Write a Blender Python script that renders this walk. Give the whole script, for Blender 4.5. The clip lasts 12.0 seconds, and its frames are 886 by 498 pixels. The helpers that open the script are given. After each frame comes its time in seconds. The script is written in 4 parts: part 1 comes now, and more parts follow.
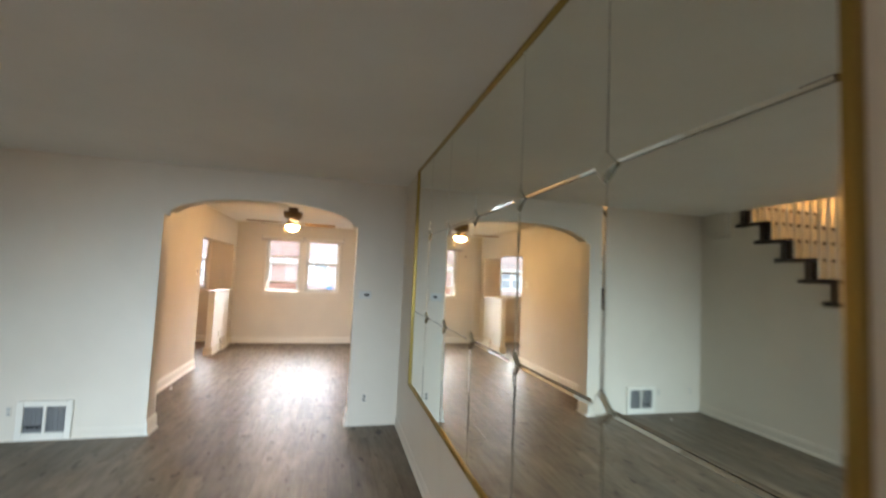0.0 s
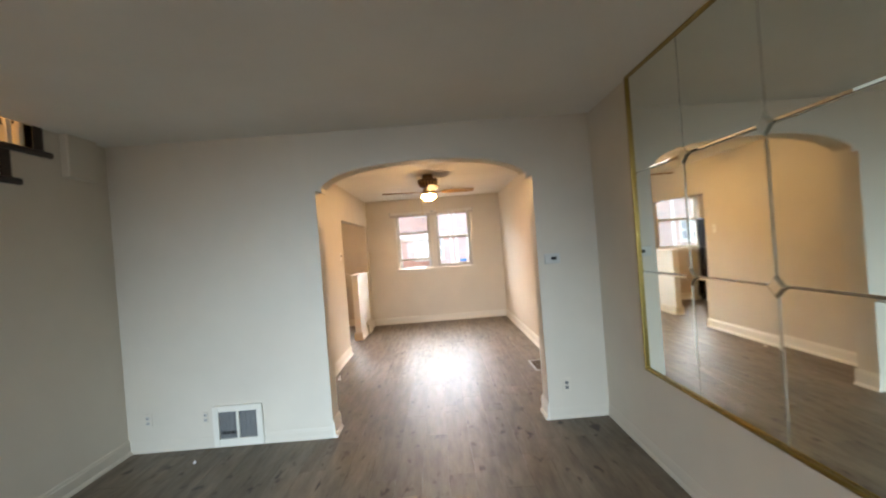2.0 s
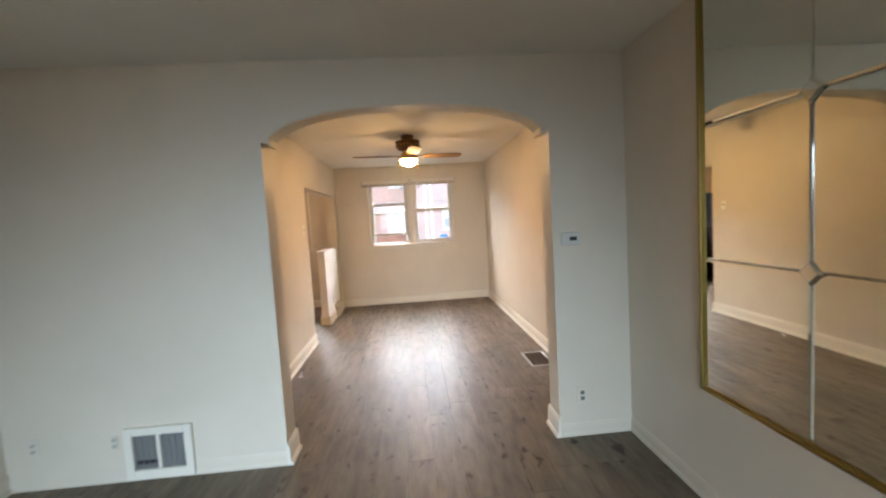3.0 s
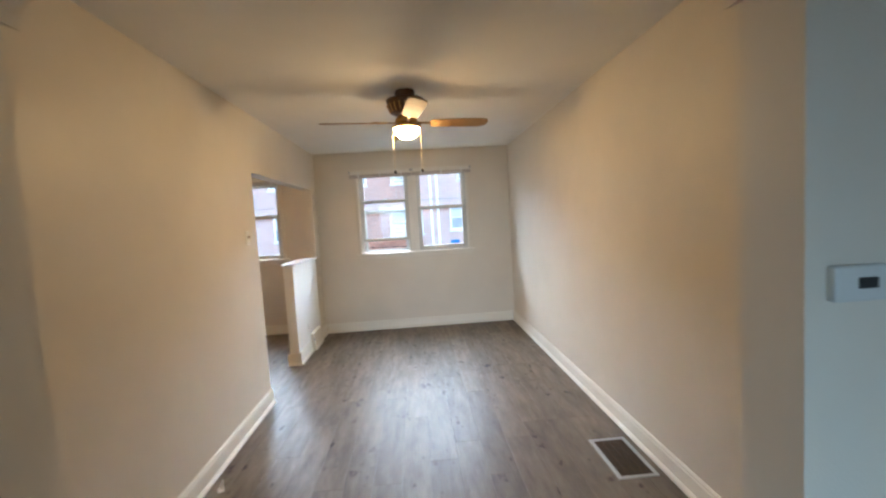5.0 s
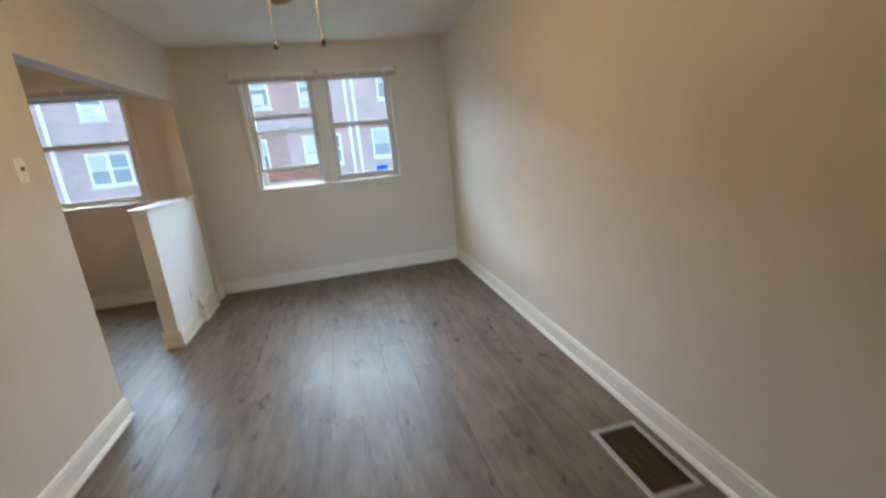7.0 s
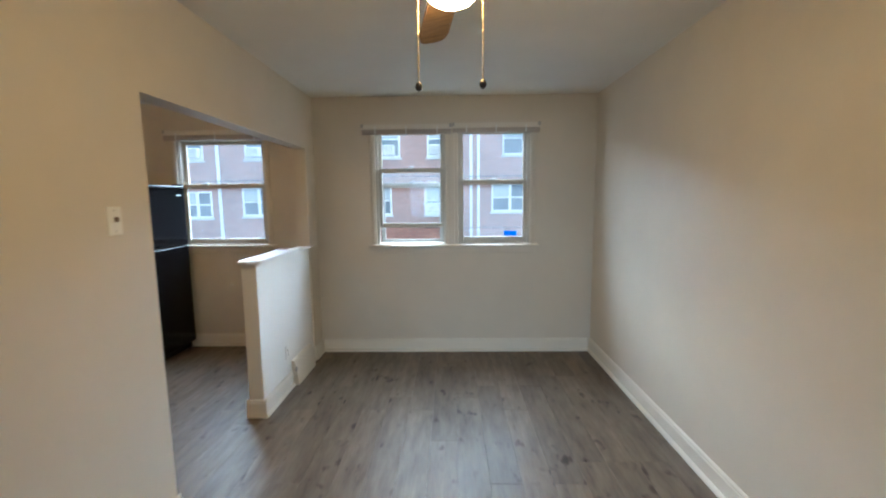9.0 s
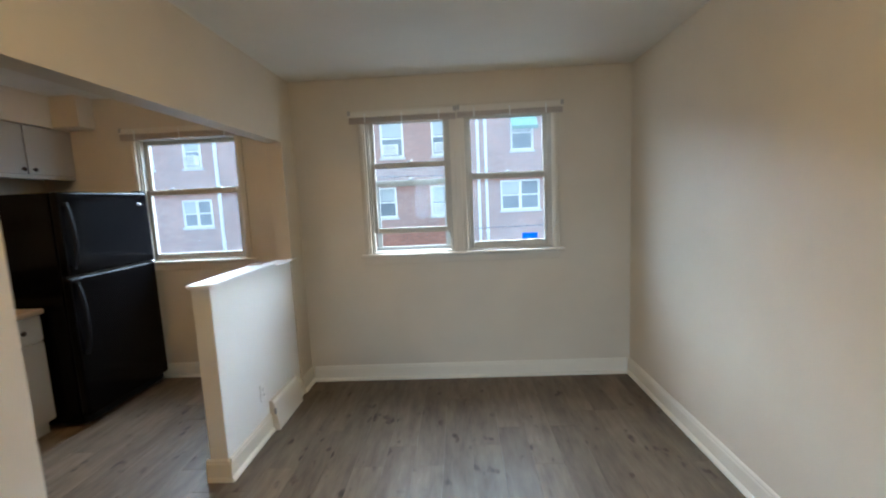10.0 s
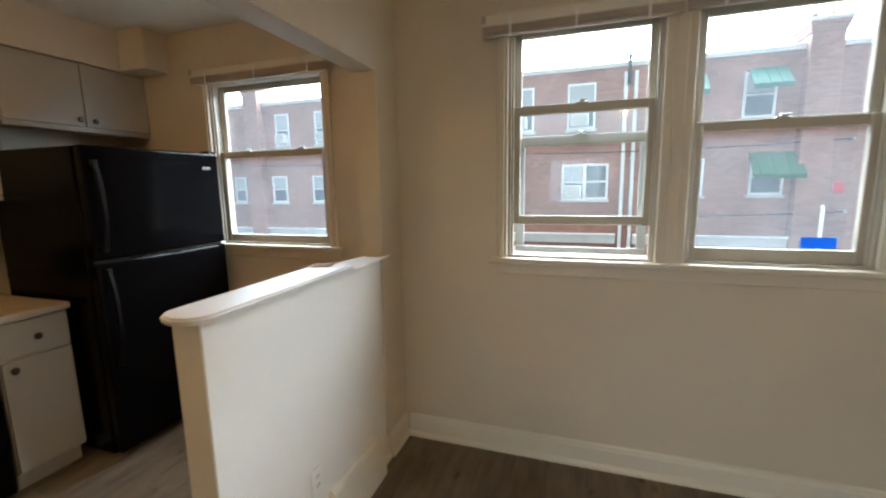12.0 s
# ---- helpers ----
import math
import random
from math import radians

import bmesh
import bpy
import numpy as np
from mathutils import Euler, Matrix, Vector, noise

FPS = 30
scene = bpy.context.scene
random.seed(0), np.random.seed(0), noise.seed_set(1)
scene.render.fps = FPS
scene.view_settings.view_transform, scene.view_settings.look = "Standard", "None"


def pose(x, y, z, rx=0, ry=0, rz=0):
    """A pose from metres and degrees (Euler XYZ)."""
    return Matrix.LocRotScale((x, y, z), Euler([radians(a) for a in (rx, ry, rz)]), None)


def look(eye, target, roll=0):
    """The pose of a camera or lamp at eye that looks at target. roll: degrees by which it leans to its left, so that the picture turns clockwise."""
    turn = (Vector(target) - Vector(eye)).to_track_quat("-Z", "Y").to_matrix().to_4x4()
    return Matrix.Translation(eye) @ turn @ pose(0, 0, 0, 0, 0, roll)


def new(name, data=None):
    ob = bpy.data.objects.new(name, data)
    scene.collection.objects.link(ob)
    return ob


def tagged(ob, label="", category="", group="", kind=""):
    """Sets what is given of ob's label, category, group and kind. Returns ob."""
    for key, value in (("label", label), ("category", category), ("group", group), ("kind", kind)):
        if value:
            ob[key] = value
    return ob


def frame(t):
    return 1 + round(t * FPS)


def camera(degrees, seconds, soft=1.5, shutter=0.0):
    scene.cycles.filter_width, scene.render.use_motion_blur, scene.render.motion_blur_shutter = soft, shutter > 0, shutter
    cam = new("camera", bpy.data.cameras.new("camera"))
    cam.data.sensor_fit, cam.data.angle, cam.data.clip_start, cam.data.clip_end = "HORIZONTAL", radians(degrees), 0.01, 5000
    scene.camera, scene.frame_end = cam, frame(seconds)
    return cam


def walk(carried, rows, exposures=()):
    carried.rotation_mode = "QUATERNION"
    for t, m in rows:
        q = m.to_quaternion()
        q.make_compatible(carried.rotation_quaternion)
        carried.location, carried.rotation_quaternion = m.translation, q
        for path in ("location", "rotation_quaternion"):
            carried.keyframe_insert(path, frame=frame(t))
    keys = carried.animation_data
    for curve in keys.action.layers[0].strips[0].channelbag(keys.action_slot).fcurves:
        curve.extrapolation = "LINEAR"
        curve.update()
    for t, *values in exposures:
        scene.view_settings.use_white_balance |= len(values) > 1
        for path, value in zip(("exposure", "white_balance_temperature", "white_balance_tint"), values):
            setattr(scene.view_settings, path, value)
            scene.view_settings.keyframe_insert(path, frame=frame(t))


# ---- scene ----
cam = camera(93.5, 12.0, soft=2.1, shutter=0.6)
PATH = [
    (0, (0.446, 0.256, 1.604), (0.94, 2.19, 1.732), 2.5),
    (0.5, (0.337, 0.462, 1.622), (0.69, 2.413, 1.886), 0.1),
    (1, (0.199, 0.635, 1.628), (0.209, 2.626, 1.81), -1.6),
    (1.5, (-0.026, 0.89, 1.607), (-0.034, 2.89, 1.616), -2.0),
    (2, (-0.191, 1.268, 1.534), (-0.164, 3.268, 1.523), -4.4),
    (2.5, (-0.206, 1.677, 1.565), (-0.194, 3.674, 1.457), -3.8),
    (3, (-0.289, 2.08, 1.548), (-0.138, 4.069, 1.403), -3.4),
    (3.2, (-0.273, 2.26, 1.526), (-0.1, 4.247, 1.379), -4.3),
    (4.8, (-0.214, 3.765, 1.568), (-0.117, 5.758, 1.445), -4.3),
    (5, (-0.234, 3.89, 1.568), (-0.109, 5.88, 1.422), -3.4),
    (5.5, (-0.239, 4.269, 1.552), (0.02, 6.237, 1.302), -2.7),
    (6, (-0.192, 4.623, 1.497), (0.007, 6.56, 1.038), -4.0),
    (6.5, (-0.16, 4.842, 1.407), (0.11, 6.656, 0.609), -5.8),
    (6.7, (-0.169, 4.908, 1.424), (0.273, 6.732, 0.735), -4.9),
    (8.3, (-0.165, 5.448, 1.562), (-0.19, 7.433, 1.314), -0.9),
    (8.5, (-0.223, 5.554, 1.565), (-0.302, 7.534, 1.296), -0.3),
    (9, (-0.257, 5.77, 1.579), (-0.299, 7.755, 1.339), -0.6),
    (9.5, (-0.211, 6.087, 1.548), (-0.21, 8.077, 1.348), -2.1),
    (10, (-0.253, 6.448, 1.562), (-0.339, 8.432, 1.325), -2.6),
    (10.5, (-0.306, 6.805, 1.524), (-0.246, 8.781, 1.217), -3.6),
    (11, (-0.357, 7.182, 1.456), (-0.561, 9.126, 1.037), -2.1),
    (11.5, (-0.483, 7.506, 1.473), (-1.05, 9.4, 1.168), 0.2),
    (12, (-0.644, 7.799, 1.5), (-1.27, 9.674, 1.197), -1.0),
]
EXPOSURES = [
    (0.0, 0.86, 7200, 16),
    (2.0, 0.78, 7200, 16),
    (3.0, 0.66, 7050, 15),
    (5.0, 0.46, 5700, 6),
    (5.5, 0.28, 5400, 3),
    (6.5, 0.10, 5400, 2),
    (9.0, -0.06, 5400, 1),
    (10.5, -0.06, 5700, 2),
    (11.5, -0.14, 6300, 4),
    (12.0, -0.30, 6500, 4),
]
# DOME: strength of the kitchen lamp, an added source out of view
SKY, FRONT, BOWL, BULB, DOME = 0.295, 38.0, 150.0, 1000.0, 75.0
walk(cam, [(t, look(eye, target, roll)) for t, eye, target, roll in PATH], EXPOSURES)

# ---- world and large lights ----
world = bpy.data.worlds.new("overcast_sky")
scene.world = world
world.use_nodes = True
wn, wl = world.node_tree.nodes, world.node_tree.links
wn.clear()
sky = wn.new("ShaderNodeTexSky")
sky.sky_type = "NISHITA"
sky.sun_disc = False
sky.sun_elevation, sky.sun_rotation = radians(42), radians(0)
sky.dust_density = 4.0
cloud = wn.new("ShaderNodeMix")
cloud.data_type = "RGBA"
cloud.inputs[0].default_value = 0.85
# cloud layer: brightest round the veiled sun, falling off smoothly all round
way = wn.new("ShaderNodeTexCoord")
toward = wn.new("ShaderNodeVectorMath")
toward.operation = "DOT_PRODUCT"
toward.inputs[1].default_value = (0.10, 0.86, 0.50)
veil = wn.new("ShaderNodeMapRange")
veil.interpolation_type = "SMOOTHSTEP"
veil.inputs[1].default_value, veil.inputs[2].default_value = 0.05, 1.0
veil.inputs[3].default_value, veil.inputs[4].default_value = 4.8, 128.0
veil_rgb = wn.new("ShaderNodeVectorMath")
veil_rgb.operation = "SCALE"
veil_rgb.inputs[0].default_value = (0.89, 0.97, 1.07)
wl.new(way.outputs["Generated"], toward.inputs[0])
wl.new(toward.outputs["Value"], veil.inputs[0])
wl.new(veil.outputs[0], veil_rgb.inputs["Scale"])
wl.new(veil_rgb.outputs[0], cloud.inputs[7])
sky_out = wn.new("ShaderNodeBackground")
sky_out.inputs[1].default_value = SKY
w_out = wn.new("ShaderNodeOutputWorld")
wl.new(sky.outputs[0], cloud.inputs[6])
wl.new(cloud.outputs[2], sky_out.inputs[0])
wl.new(sky_out.outputs[0], w_out.inputs[0])

sun_data = bpy.data.lights.new("sun", "SUN")
sun_data.energy, sun_data.angle, sun_data.color = 0.5, radians(60), (1, 0.97, 0.92)
sun = new("sun", sun_data)
sun.matrix_world = look((3, 23, 30), (0, 0, 11))

front_data = bpy.data.lights.new("front_window_daylight", "AREA")
front_data.shape, front_data.size, front_data.size_y = "RECTANGLE", 2.2, 1.4
front_data.energy, front_data.color, front_data.spread = FRONT, (0.53, 0.77, 1.0), radians(56)
front = new("front_window_daylight", front_data)
front.matrix_world = look((-1.25, -1.72, 1.55), (-0.8, 4.78, -0.85))


# ---- materials ----
def mat(name, base, rough=0.6, metal=0.0, spec=0.5):
    m = bpy.data.materials.new(name)
    m.use_nodes = True
    b = m.node_tree.nodes["Principled BSDF"]
    b.inputs["Base Color"].default_value = (*base, 1)
    b.inputs["Roughness"].default_value = rough
    b.inputs["Metallic"].default_value = metal
    b.inputs["Specular IOR Level"].default_value = spec
    return m, m.node_tree.nodes, m.node_tree.links, b


def noise_node(n, l, scale, detail=4.0, stretch=(1, 1, 1), coord="Object", rough=0.55):
    tc = n.new("ShaderNodeTexCoord")
    mp = n.new("ShaderNodeMapping")
    mp.inputs["Scale"].default_value = stretch
    t = n.new("ShaderNodeTexNoise")
    t.inputs["Scale"].default_value = scale
    t.inputs["Detail"].default_value = detail
    t.inputs["Roughness"].default_value = rough
    l.new(tc.outputs[coord], mp.inputs[0])
    l.new(mp.outputs[0], t.inputs[0])
    return t


def ramp(n, l, src, stops):
    r = n.new("ShaderNodeValToRGB")
    while len(r.color_ramp.elements) < len(stops):
        r.color_ramp.elements.new(0.5)
    for e, (p, c) in zip(r.color_ramp.elements, stops):
        e.position, e.color = p, (*c, 1)
    l.new(src, r.inputs[0])
    return r


def bump(n, l, b, src, strength, dist=0.01):
    k = n.new("ShaderNodeBump")
    k.inputs["Strength"].default_value = strength
    k.inputs["Distance"].default_value = dist
    l.new(src, k.inputs["Height"])
    l.new(k.outputs[0], b.inputs["Normal"])
    return k


def paint(name, c, rough=0.6, var=0.05, grain=160.0, strength=0.12):
    """Rolled paint: broad unevenness and fine roller stipple."""
    m, n, l, b = mat(name, c, rough)
    big = noise_node(n, l, 1.3, 5)
    lo, hi = tuple(v * (1 - var) for v in c), tuple(min(1, v * (1 + var * 0.6)) for v in c)
    r = ramp(n, l, big.outputs[0], [(0.3, lo), (0.7, hi)])
    l.new(r.outputs[0], b.inputs["Base Color"])
    mid = noise_node(n, l, 7.0, 3)
    rr = n.new("ShaderNodeMapRange")
    rr.inputs[3].default_value, rr.inputs[4].default_value = rough - 0.08, rough + 0.1
    l.new(mid.outputs[0], rr.inputs[0])
    l.new(rr.outputs[0], b.inputs["Roughness"])
    fine = noise_node(n, l, grain, 2)
    broad = noise_node(n, l, 3.5, 3)
    add = n.new("ShaderNodeMath")
    add.operation = "MULTIPLY_ADD"
    add.inputs[1].default_value = 3.0
    l.new(broad.outputs[0], add.inputs[0])
    l.new(fine.outputs[0], add.inputs[2])
    bump(n, l, b, add.outputs[0], strength, 0.004)
    return m


M_WALL = paint("wall_paint", (0.67, 0.605, 0.50), 0.46, 0.06, 160.0, 0.22)
M_HALF = paint("half_wall_semi_gloss", (0.86, 0.845, 0.80), 0.36, 0.03)
M_CEIL = paint("ceiling_paint", (0.78, 0.757, 0.70), 0.8, 0.05, 90.0, 0.2)
M_TRIM = paint("trim_paint", (0.77, 0.725, 0.63), 0.35, 0.04, 60.0, 0.06)
M_CASING = paint("window_casing_paint", (0.68, 0.62, 0.52), 0.4, 0.05, 60.0, 0.06)
M_CAP = paint("cap_gloss_paint", (0.84, 0.835, 0.82), 0.42, 0.03, 40.0, 0.05)
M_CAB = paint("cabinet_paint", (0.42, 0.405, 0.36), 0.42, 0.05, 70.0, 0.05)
M_BLIND = paint("blind_vinyl", (0.74, 0.70, 0.62), 0.4, 0.04, 40.0, 0.03)
# darker than the head rail: shade of the raised stack put into the colour
M_SLAT = paint("shaded_blind_slat", (0.52, 0.45, 0.40), 0.45, 0.1, 40.0, 0.03)
M_VINYL = paint("white_vinyl", (0.82, 0.83, 0.82), 0.4, 0.05, 20.0, 0.05)
# pale sash paint toned down: the frames' backlit shade is in the colour
M_SASH = paint("shaded_sash_paint", (0.50, 0.46, 0.39), 0.5, 0.08, 60.0, 0.06)
M_STORM = paint("weathered_storm_frame", (0.40, 0.41, 0.41), 0.6, 0.15, 20.0, 0.05)
M_PLATE = mat("plate_plastic", (0.86, 0.85, 0.80), 0.3)[0]
M_SOCKET = mat("grey_socket_plastic", (0.17, 0.17, 0.165), 0.45)[0]
M_SMUDGE = mat("painted_socket", (0.48, 0.47, 0.43), 0.5)[0]
M_STAT = mat("thermostat_plastic", (0.60, 0.60, 0.56), 0.4)[0]
M_TOGGLE = mat("brown_toggle", (0.16, 0.11, 0.08), 0.4)[0]
# near black: shade painted into slots, ducts and rooms; also the thermostat display
M_DARK = mat("recess_shade_and_display", (0.02, 0.02, 0.02), 0.7)[0]
M_PAPER = paint("paper", (0.78, 0.77, 0.76), 0.8, 0.08, 30.0, 0.1)
M_CARD = paint("brown_card", (0.28, 0.15, 0.08), 0.8, 0.1, 30.0, 0.1)
M_TAPE = mat("blue_tape", (0.02, 0.25, 0.62), 0.7)[0]
tape_nodes, tape_links = M_TAPE.node_tree.nodes, M_TAPE.node_tree.links
tape_thin = tape_nodes.new("ShaderNodeBsdfTranslucent")
tape_thin.inputs[0].default_value = (0.02, 0.30, 0.80, 1)
tape_mix = tape_nodes.new("ShaderNodeMixShader")
tape_mix.inputs[0].default_value = 0.35
tape_links.new(tape_nodes["Principled BSDF"].outputs[0], tape_mix.inputs[1])
tape_links.new(tape_thin.outputs[0], tape_mix.inputs[2])
tape_links.new(tape_mix.outputs[0], tape_nodes["Material Output"].inputs[0])


def wood(name, c, rough, stretch=(6, 0.5, 6), var=0.45, coat=0.0):
    m, n, l, b = mat(name, c, rough)
    g = noise_node(n, l, 6.0, 6, stretch)
    r = ramp(n, l, g.outputs[0], [(0.25, tuple(v * (1 - var) for v in c)), (0.75, tuple(v * (1 + var) for v in c))])
    l.new(r.outputs[0], b.inputs["Base Color"])
    b.inputs["Coat Weight"].default_value = coat
    bump(n, l, b, g.outputs[0], 0.1, 0.003)
    return m


M_STAIN = wood("dark_stained_wood", (0.035, 0.018, 0.010), 0.35, coat=0.2)
M_BLADE = wood("oak_blade", (0.27, 0.165, 0.07), 0.65, (1.2, 9, 9), 0.3)
M_BLADE.node_tree.nodes["Principled BSDF"].inputs["Specular IOR Level"].default_value = 0.12


def plank_material():
    """Grey-brown vinyl oak: long streaks, dark knots, a tone for each plank."""
    m, n, l, b = mat("vinyl_plank", (0.15, 0.115, 0.09), 0.42, 0, 0.5)
    info = n.new("ShaderNodeObjectInfo")
    tc = n.new("ShaderNodeTexCoord")
    off = n.new("ShaderNodeVectorMath")
    off.operation = "MULTIPLY_ADD"
    comb = n.new("ShaderNodeCombineXYZ")
    for i in range(3):
        l.new(info.outputs["Random"], comb.inputs[i])
    off.inputs[1].default_value = (37.0, 91.0, 13.0)
    l.new(comb.outputs[0], off.inputs[0])
    l.new(tc.outputs["Object"], off.inputs[2])

    def grain(scale, stretch, detail, rough=0.6):
        mp = n.new("ShaderNodeMapping")
        mp.inputs["Scale"].default_value = stretch
        t = n.new("ShaderNodeTexNoise")
        t.inputs["Scale"].default_value, t.inputs["Detail"].default_value, t.inputs["Roughness"].default_value = scale, detail, rough
        l.new(off.outputs[0], mp.inputs[0])
        l.new(mp.outputs[0], t.inputs[0])
        return t

    streak = grain(2.6, (5.5, 1.15, 1), 6, 0.62)
    fine = grain(14.0, (8, 0.6, 1), 4)
    knot = grain(4.6, (2.6, 1.3, 1), 2, 0.5)
    base = ramp(n, l, streak.outputs[0], [(0.26, (0.088, 0.065, 0.043)), (0.44, (0.136, 0.104, 0.071)), (0.58, (0.168, 0.131, 0.091)), (0.80, (0.220, 0.175, 0.126))])
    fr = ramp(n, l, fine.outputs[0], [(0.3, (0.90, 0.90, 0.90)), (0.7, (1.05, 1.05, 1.05))])
    kr = ramp(n, l, knot.outputs[0], [(0.25, (0.24, 0.20, 0.17)), (0.295, (0.52, 0.47, 0.43)), (0.365, (1, 1, 1))])
    tone = n.new("ShaderNodeMapRange")
    tone.inputs[3].default_value, tone.inputs[4].default_value = 0.86, 1.14
    l.new(info.outputs["Random"], tone.inputs[0])

    def mul(a, c):
        x = n.new("ShaderNodeMix")
        x.data_type, x.blend_type = "RGBA", "MULTIPLY"
        x.inputs[0].default_value = 1.0
        l.new(a, x.inputs[6])
        l.new(c, x.inputs[7])
        return x.outputs[2]

    col = mul(mul(mul(base.outputs[0], fr.outputs[0]), kr.outputs[0]), tone.outputs[0])
    l.new(col, b.inputs["Base Color"])
    rr = n.new("ShaderNodeMapRange")
    sheen = grain(3.2, (6, 0.8, 1), 4, 0.7)
    rr.inputs[1].default_value, rr.inputs[2].default_value = 0.3, 0.7
    rr.inputs[3].default_value, rr.inputs[4].default_value = 0.36, 0.56
    l.new(sheen.outputs[0], rr.inputs[0])
    l.new(rr.outputs[0], b.inputs["Roughness"])
    b.inputs["Specular IOR Level"].default_value = 0.33
    bump(n, l, b, fine.outputs[0], 0.12, 0.002)
    return m


M_PLANK = plank_material()
M_SUB = mat("subfloor", (0.05, 0.04, 0.035), 0.9)[0]


def metal(name, c, rough, scale=30.0, var=0.1):
    m, n, l, b = mat(name, c, rough, 1.0)
    g = noise_node(n, l, scale, 4)
    rr = n.new("ShaderNodeMapRange")
    rr.inputs[3].default_value, rr.inputs[4].default_value = max(0.02, rough - var), rough + var
    l.new(g.outputs[0], rr.inputs[0])
    l.new(rr.outputs[0], b.inputs["Roughness"])
    return m


M_MIRROR = metal("aged_mirror", (0.86, 0.90, 0.84), 0.025, 4.0, 0.012)
M_ROSETTE = metal("mirror_rosette", (0.80, 0.82, 0.75), 0.05, 20.0, 0.02)
M_SEAM = mat("mirror_seam_backing", (0.10, 0.085, 0.06), 0.5)[0]
M_GOLD = metal("gold_frame", (0.34, 0.245, 0.075), 0.38, 25.0, 0.1)
M_BRASS = metal("antique_brass", (0.42, 0.27, 0.10), 0.3, 20.0, 0.12)
M_BRONZE = metal("dark_bronze", (0.13, 0.085, 0.05), 0.38, 20.0, 0.1)
M_CHAIN = metal("brass_chain", (0.60, 0.45, 0.20), 0.35)
M_KNOB = metal("dark_knob", (0.06, 0.05, 0.045), 0.4)
M_STEEL = metal("worn_steel", (0.45, 0.44, 0.42), 0.42)
M_CHROME = metal("chrome", (0.7, 0.7, 0.7), 0.15, 20.0, 0.04)
M_GRILLE = paint("grey_grille_paint", (0.20, 0.20, 0.195), 0.5, 0.3, 30.0, 0.1)
M_BLACK = paint("black_enamel", (0.0022, 0.0022, 0.0028), 0.14, 0.1, 220.0, 0.03)
for node in M_BLACK.node_tree.nodes:
    if node.type == "BSDF_PRINCIPLED":
        node.inputs["Specular IOR Level"].default_value = 0.11
M_BLACK2 = paint("black_plastic", (0.005, 0.005, 0.006), 0.5, 0.1, 120.0, 0.08)
M_BLACK2.node_tree.nodes["Principled BSDF"].inputs["Specular IOR Level"].default_value = 0.10
M_COUNTER = paint("laminate_counter", (0.42, 0.35, 0.27), 0.35, 0.25, 60.0, 0.05)


def glass_material(name, tint=(1, 1, 1), haze=0.0):
    m = bpy.data.materials.new(name)
    m.use_nodes = True
    n, l = m.node_tree.nodes, m.node_tree.links
    n.clear()
    tr = n.new("ShaderNodeBsdfTransparent")
    tr.inputs[0].default_value = (*tint, 1)
    gl = n.new("ShaderNodeBsdfGlossy")
    gl.inputs["Roughness"].default_value = 0.03
    fr = n.new("ShaderNodeFresnel")
    fr.inputs[0].default_value = 1.45
    mx = n.new("ShaderNodeMixShader")
    part_gloss = n.new("ShaderNodeMath")
    part_gloss.operation = "MULTIPLY"
    part_gloss.inputs[1].default_value = 0.25
    l.new(fr.outputs[0], part_gloss.inputs[0])
    l.new(part_gloss.outputs[0], mx.inputs[0])
    l.new(tr.outputs[0], mx.inputs[1])
    l.new(gl.outputs[0], mx.inputs[2])
    out = n.new("ShaderNodeOutputMaterial")
    last = mx.outputs[0]
    if haze:
        df = n.new("ShaderNodeBsdfTranslucent")
        df.inputs[0].default_value = (0.76, 0.87, 1.0, 1)
        tc = n.new("ShaderNodeTexCoord")
        dirt = n.new("ShaderNodeTexNoise")
        dirt.inputs["Scale"].default_value = 5.0
        dirt.inputs["Detail"].default_value = 5.0
        l.new(tc.outputs["Object"], dirt.inputs[0])
        mr = n.new("ShaderNodeMapRange")
        mr.inputs[3].default_value, mr.inputs[4].default_value = haze * 0.5, haze * 1.5
        l.new(dirt.outputs[0], mr.inputs[0])
        m2 = n.new("ShaderNodeMixShader")
        l.new(mr.outputs[0], m2.inputs[0])
        l.new(last, m2.inputs[1])
        l.new(df.outputs[0], m2.inputs[2])
        last = m2.outputs[0]
    l.new(last, out.inputs[0])
    return m


M_GLASS = glass_material("window_glass", (0.96, 0.98, 0.98), 0.012)
M_GLASS_DUSTY = glass_material("dusty_window_glass", (0.93, 0.96, 0.98), 0.021)


def glow(name, c, strength):
    m = bpy.data.materials.new(name)
    m.use_nodes = True
    b = m.node_tree.nodes["Principled BSDF"]
    b.inputs["Base Color"].default_value = (0.9, 0.88, 0.82, 1)
    b.inputs["Emission Color"].default_value = (*c, 1)
    b.inputs["Emission Strength"].default_value = strength
    return m


M_BOWL = glow("lit_frosted_glass", (1.0, 0.63, 0.285), BOWL)
# glow of the added kitchen lamp
M_DOME = glow("unseen_lamp_glow", (1.0, 0.54, 0.21), DOME)
M_BULB = glow("lit_bulb", (1.0, 0.62, 0.28), BULB)


